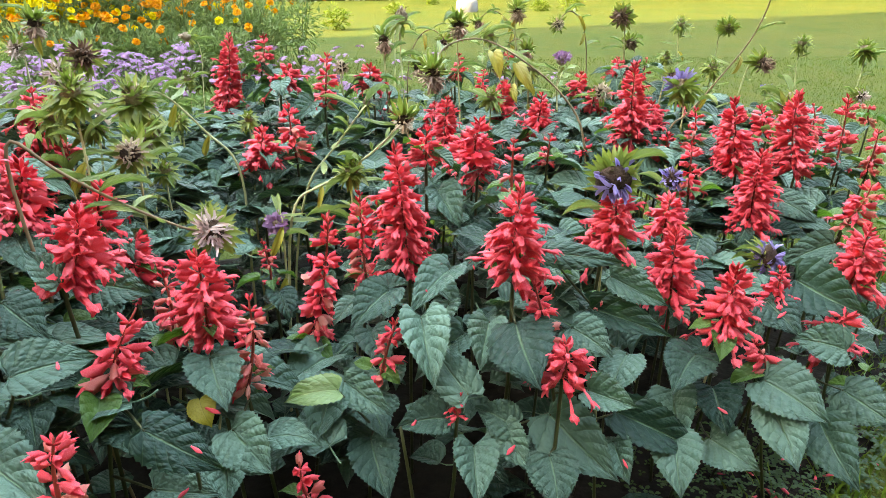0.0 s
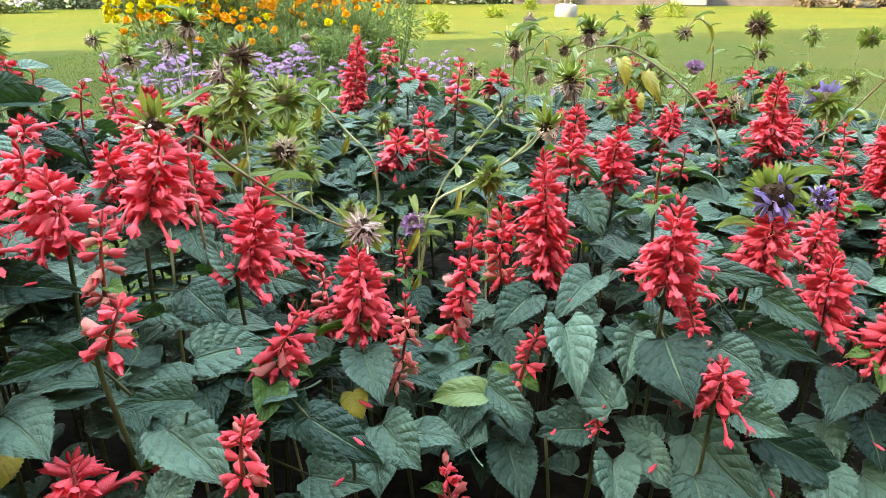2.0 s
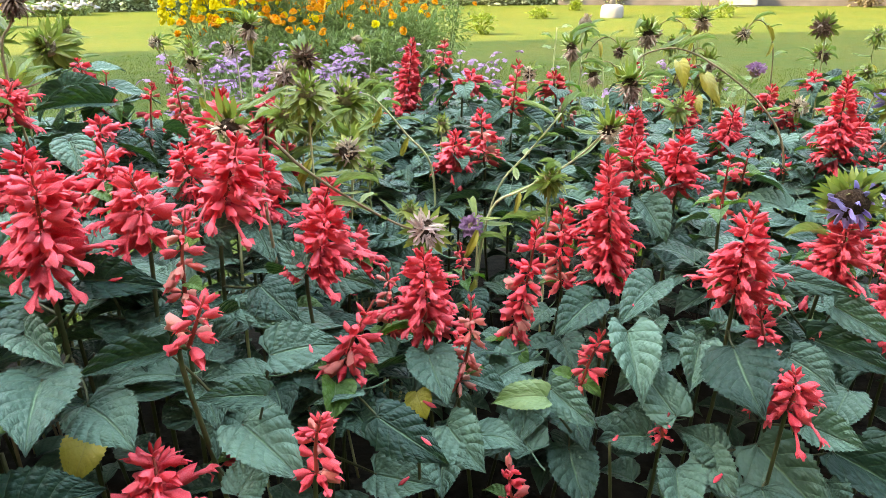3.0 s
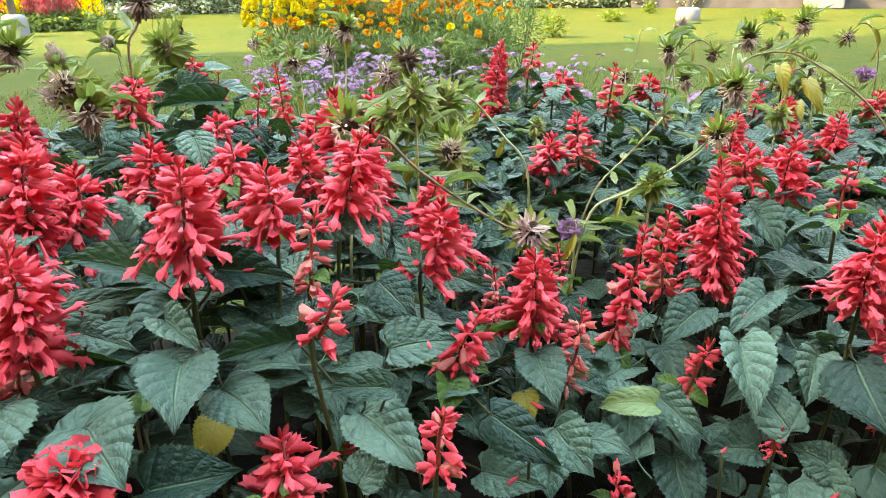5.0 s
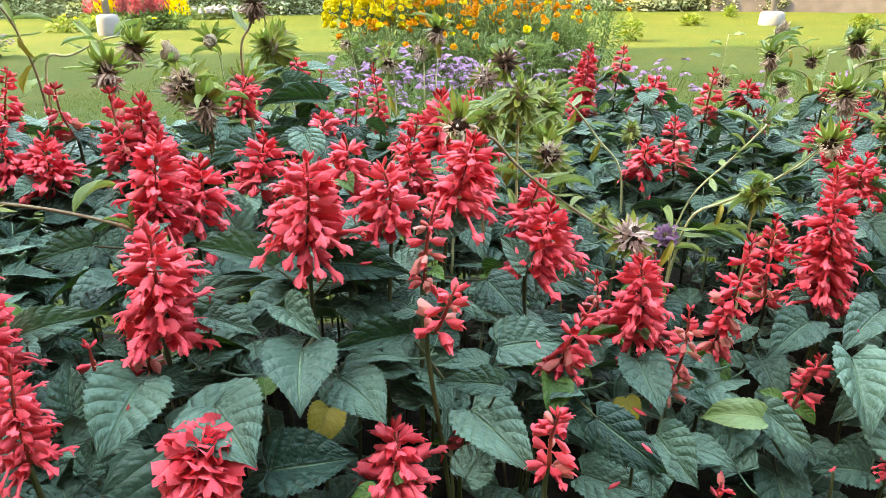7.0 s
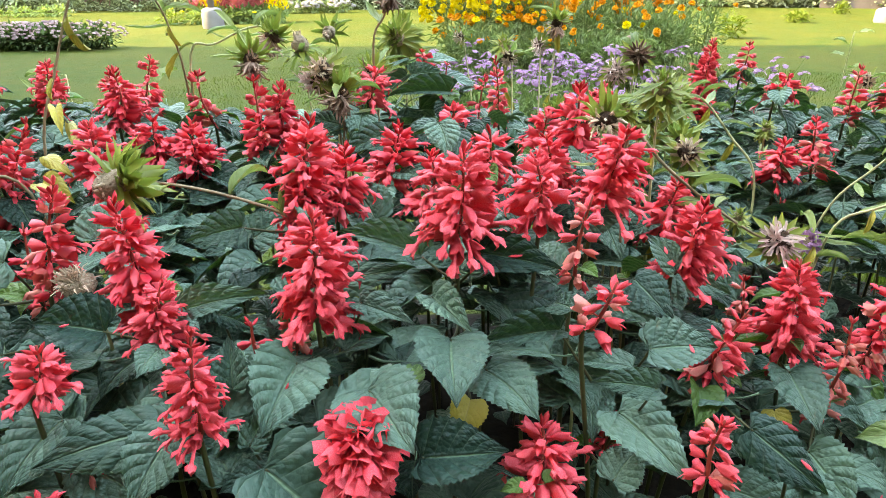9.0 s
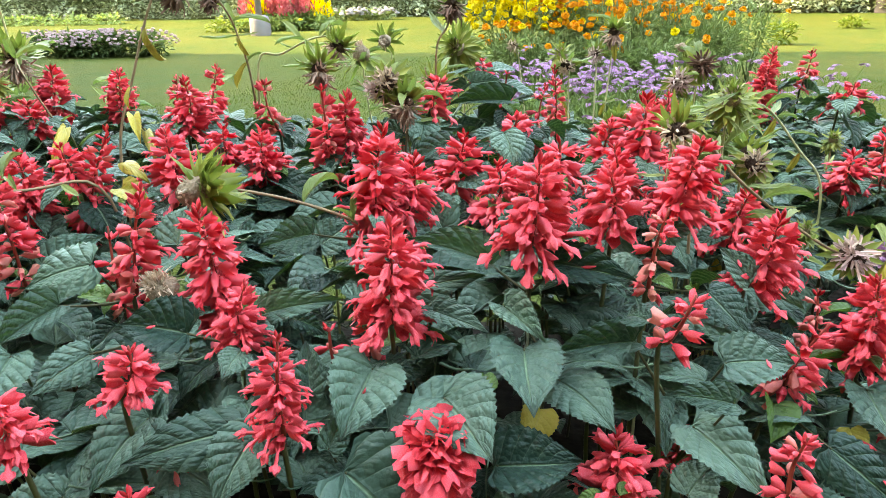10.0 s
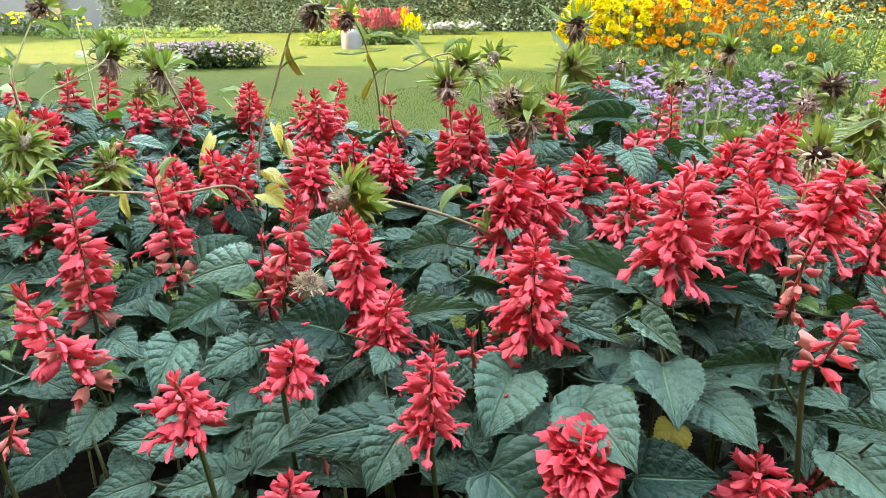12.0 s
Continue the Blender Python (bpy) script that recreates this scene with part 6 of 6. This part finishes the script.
for k, (u, tint) in enumerate(((0.0, PLUME_RED), (0.14, GOLD), (0.28, PLUME_RED), (0.42, PLUME_RED), (0.55, PLUME_RED), (0.7, PLUME_RED), (0.82, PLUME_RED), (1.0, GOLD))):
    celosia(-10.05 + 0.95 * u + bedding.uniform(-0.05, 0.05), 8.6 + 0.85 * u, 0.52 + 0.1 * bedding.random(), tint, BED_GREEN if k else SHRUB_GREEN)
for k in range(5):
    mound("bedding_plant", -10.3 + 0.32 * k, 8.15 + 0.28 * k, 0.28, 0.24, 0.26, 0.10, 140, BED_GREEN if k else SHRUB_GREEN, GOLD, 2, 0.03, "low green bedding plant under the plumes", "celosia bed edging")


def weed(x, y, tall, leaf, count, seed):
    rnd = random.Random(seed)
    thing = new("leafy_weed")
    thing.location = (x, y, 0)
    tagged(thing, "thin upright weed with broad lobed green leaves", "weed", "weeds behind the bed")
    line = smooth_line([(0, 0, 0), (rnd.uniform(-0.02, 0.02), 0.01, tall * 0.6), (rnd.uniform(-0.03, 0.03), 0, tall)], 5)
    v, f = tube(line, 0.004, 0.002)
    piece("stem", mesh_of("stem", v, f, STEM_ASTER), thing)
    for k in range(count):
        p = line[int((0.35 + 0.65 * k / max(1, count - 1)) * (len(line) - 1))]
        a = rnd.uniform(0, 6.28)
        out = Vector((math.cos(a), math.sin(a), rnd.uniform(-0.1, 0.4)))
        b = p + out.normalized() * leaf * 0.5
        piece("leaf", PALE_LEAVES[k % 2], thing, frame_of(b, out, (0, -0.2, 1), leaf * 0.8, leaf, leaf))
    return thing


for k, (x, y, t, s, c) in enumerate(((-2.02, 0.70, 0.84, 0.085, 9), (-2.35, 0.50, 0.68, 0.08, 9), (-2.5, 0.75, 0.78, 0.08, 8), (-1.95, 0.95, 0.58, 0.06, 7), (-1.75, 1.05, 0.55, 0.06, 7), (-0.28, 3.05, 0.58, 0.045, 8), (0.1, 3.2, 0.5, 0.045, 8), (-0.05, 2.6, 0.50, 0.04, 8), (0.35, 2.5, 0.46, 0.04, 8))):
    weed(x, y, t, s, c, k)


# ---- poles, hedge, walls ----
def pole(x, y, wide, tall, label):
    thing = new("pole")
    thing.location = (x, y, 0)
    tagged(thing, label, "pole", "poles in the lawn")
    verts, sides = [], 20
    for r, z in ((0.94, -0.02), (1.0, 0.15), (0.99, 0.5), (0.95, 0.8), (0.84, 0.94), (0.55, 1.0), (0.0, 1.0)):
        for k in range(sides):
            a = 2 * math.pi * k / sides
            q = r * (1 + 0.03 * noise.noise(Vector((math.cos(a), math.sin(a), z * 2)) * 1.7))
            verts.append((math.cos(a) * wide * q, math.sin(a) * wide * q, z * tall))
    piece("footing", mesh_of("footing", verts, grid_faces(7, sides, 0, True), WHITEWASH), thing, None, "whitewashed concrete footing")
    v, f = tube([Vector((0, 0, tall - 0.02 + 0.9 * k)) for k in range(6)], 0.05, 0.045, 12)
    piece("shaft", mesh_of("shaft", v, f, POLE_GREY), thing)


pole(-9.1, 7.95, 0.17, 0.31, "grey pole in a whitewashed concrete footing on the lawn")
pole(0.17, 12.95, 0.20, 0.22, "grey pole in a low whitewashed concrete footing on the lawn")

HEDGE = [(-19.0, 8.4), (-17.2, 9.4), (-13.5, 11.4), (-9.6, 13.3), (-5.0, 16.1), (-1.6, 17.0), (0.4, 17.25)]
for (ax, ay), (bx, by) in zip(HEDGE, HEDGE[1:]):
    ln = math.hypot(bx - ax, by - ay)
    hedge = new("hedge")
    hedge.matrix_basis = pose(ax, ay, 0, 0, 0, math.degrees(math.atan2(by - ay, bx - ax)))
    tagged(hedge, "dense, loosely clipped green hedge along the lawn", "hedge", "boundary hedge")
    h = Heap()
    n = int(ln * 2000)
    for _ in range(n):
        u, d = bedding.uniform(-0.2, ln + 0.2), bedding.random()
        z = 1.75 * bedding.random() ** 0.8
        y = 0.25 + 0.18 * noise.noise(Vector((u * 1.7, z * 1.9, ax))) + 0.28 * noise.noise(Vector((u * 0.6, z * 0.7, ay))) + 0.18 * d - 0.12 * (z < 0.3)
        out = Vector((bedding.uniform(-0.8, 0.8), -1 + d, bedding.uniform(-0.5, 0.8))).normalized()
        s = bedding.uniform(0.07, 0.15)
        h.add([(0, 0, 0), (0.28, 0.45, 0.08), (0, 1.0, -0.1), (-0.28, 0.45, 0.08)], [(0, 1, 2, 3)], 0, frame_of((u, y, z), out, (bedding.uniform(-0.5, 0.5), -0.4, 1), s, s, s))
    piece("foliage", h.mesh("foliage", HEDGE_GREEN, smooth=False), hedge)
    # dark sheet behind the leaves stands in for the hedge's shaded depth
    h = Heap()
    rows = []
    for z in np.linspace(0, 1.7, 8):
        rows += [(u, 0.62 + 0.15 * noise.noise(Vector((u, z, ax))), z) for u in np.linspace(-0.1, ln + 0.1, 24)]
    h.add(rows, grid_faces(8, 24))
    piece("core", h.mesh("core", HEDGE_SHADE), hedge)


def slab(name, a, b, thick, tall, material, label, low=0.0, kind="structure"):
    """An upright wall between two points of the plan."""
    ln = math.hypot(b[0] - a[0], b[1] - a[1])
    bm = bmesh.new()
    bmesh.ops.create_cube(bm, size=1.0, matrix=Matrix.Translation((ln / 2, 0, low + tall / 2)) @ Matrix.Diagonal((ln, thick, tall, 1)))
    me = bpy.data.meshes.new(name)
    bm.to_mesh(me)
    bm.free()
    me.materials.append(material)
    ob = new(name, me)
    ob.matrix_basis = pose(a[0], a[1], 0, 0, 0, math.degrees(math.atan2(b[1] - a[1], b[0] - a[0])))
    return tagged(ob, label, "wall", kind=kind)


# upper part is added out of view to block light from the low sky
far_wall = slab("wall_north", (-30.0, 4.4), (-6.0, 17.6), 0.25, 7.0, PLASTER, "pale plastered boundary wall behind the hedge")
for k in range(7):
    t = k / 6 * 26.0 + 0.4
    bm = bmesh.new()
    bmesh.ops.create_cube(bm, size=1.0, matrix=Matrix.Translation((t, -0.19, 1.65)) @ Matrix.Diagonal((0.28, 0.16, 3.3, 1)))
    me = bpy.data.meshes.new("pilaster")
    bm.to_mesh(me)
    bm.free()
    me.materials.append(STEM_BROWN if k == 2 else PLASTER)
    piece("pilaster", me, far_wall)

# 7 m tall for the same reason: the unseen top blocks horizon glow
brick_wall = slab("wall_brick", (-6.0, 18.2), (14.0, 18.9), 0.3, 7.0, BRICK, "red brick wall with white lattice panels")
slab("kerb", (-1.0, 17.45), (14.0, 17.95), 0.35, 0.28, KERB, "low pale stone kerb before the brick wall")
for k in range(18):
    h = Heap()
    x = 0.9 + k * 1.02
    for turn in (0, 1):
        for j in range(2):
            a, b = Vector((x + 0.1, -0.19, 0.5 + 0.45 * j)), Vector((x + 0.82, -0.19, 0.9 + 0.45 * j))
            if turn:
                a.z, b.z = b.z, a.z
            v, f = tube([a, a.lerp(b, 0.5) + Vector((0, 0, 0.06)), b], 0.035, 0.035, 6)
            h.add(v, f)
    for z in (0.42, 1.45):
        v, f = tube([Vector((x + 0.05, -0.19, z)), Vector((x + 0.88, -0.19, z))], 0.03, 0.03, 6)
        h.add(v, f)
    piece("lattice", h.mesh("lattice", WHITEWASH), brick_wall, None, "white lattice panel")
for k, x in enumerate((3.0, 6.6, 10.2)):
    bm = bmesh.new()
    bmesh.ops.create_cube(bm, size=1.0, matrix=Matrix.Translation((0, 0, 0.26)) @ Matrix.Diagonal((0.75, 0.35, 0.52, 1)))
    bmesh.ops.bevel(bm, geom=bm.edges[:], offset=0.03, segments=2, affect="EDGES")
    me = bpy.data.meshes.new("concrete_block")
    bm.to_mesh(me)
    bm.free()
    me.materials.append(WHITEWASH)
    ob = new("concrete_block", me)
    ob.location = (x, 17.1 + 0.03 * x, 0)
    tagged(ob, "whitewashed concrete block before the brick wall", "block", "blocks by the wall")

# unseen walls added to shape the light; wall_building's shadow lies over the bed
along = Vector((0.90, 0.432, 0)).normalized()
middle = Vector((5.4, -2.2, 0))
slab("wall_south", tuple((middle - along * 21).xy), tuple((middle + along * 30).xy), 0.4, 9.0, SHADE_WALL, "plain brown wall, unseen, added to block low sky light")
# unseen; its place follows from the shadow edge on the lawn
slab("wall_building", (-13.8, -11.0), (-13.8, 9.05 - 0.48 * 13.8), 0.4, 19.0, SHADE_WALL, "tall plain brown building wall beside the lawn")
slab("wall_east", (14.0, 19.0), (22.0, -12.0), 0.3, 7.0, SHADE_WALL, "plain side wall, unseen, added to block light")
# unseen, tall enough to shade the yellow border
slab("wall_west", (-30.0, 4.2), (-30.0, -24.0), 0.3, 10.5, PLASTER, "plain side wall, unseen, added to block light")
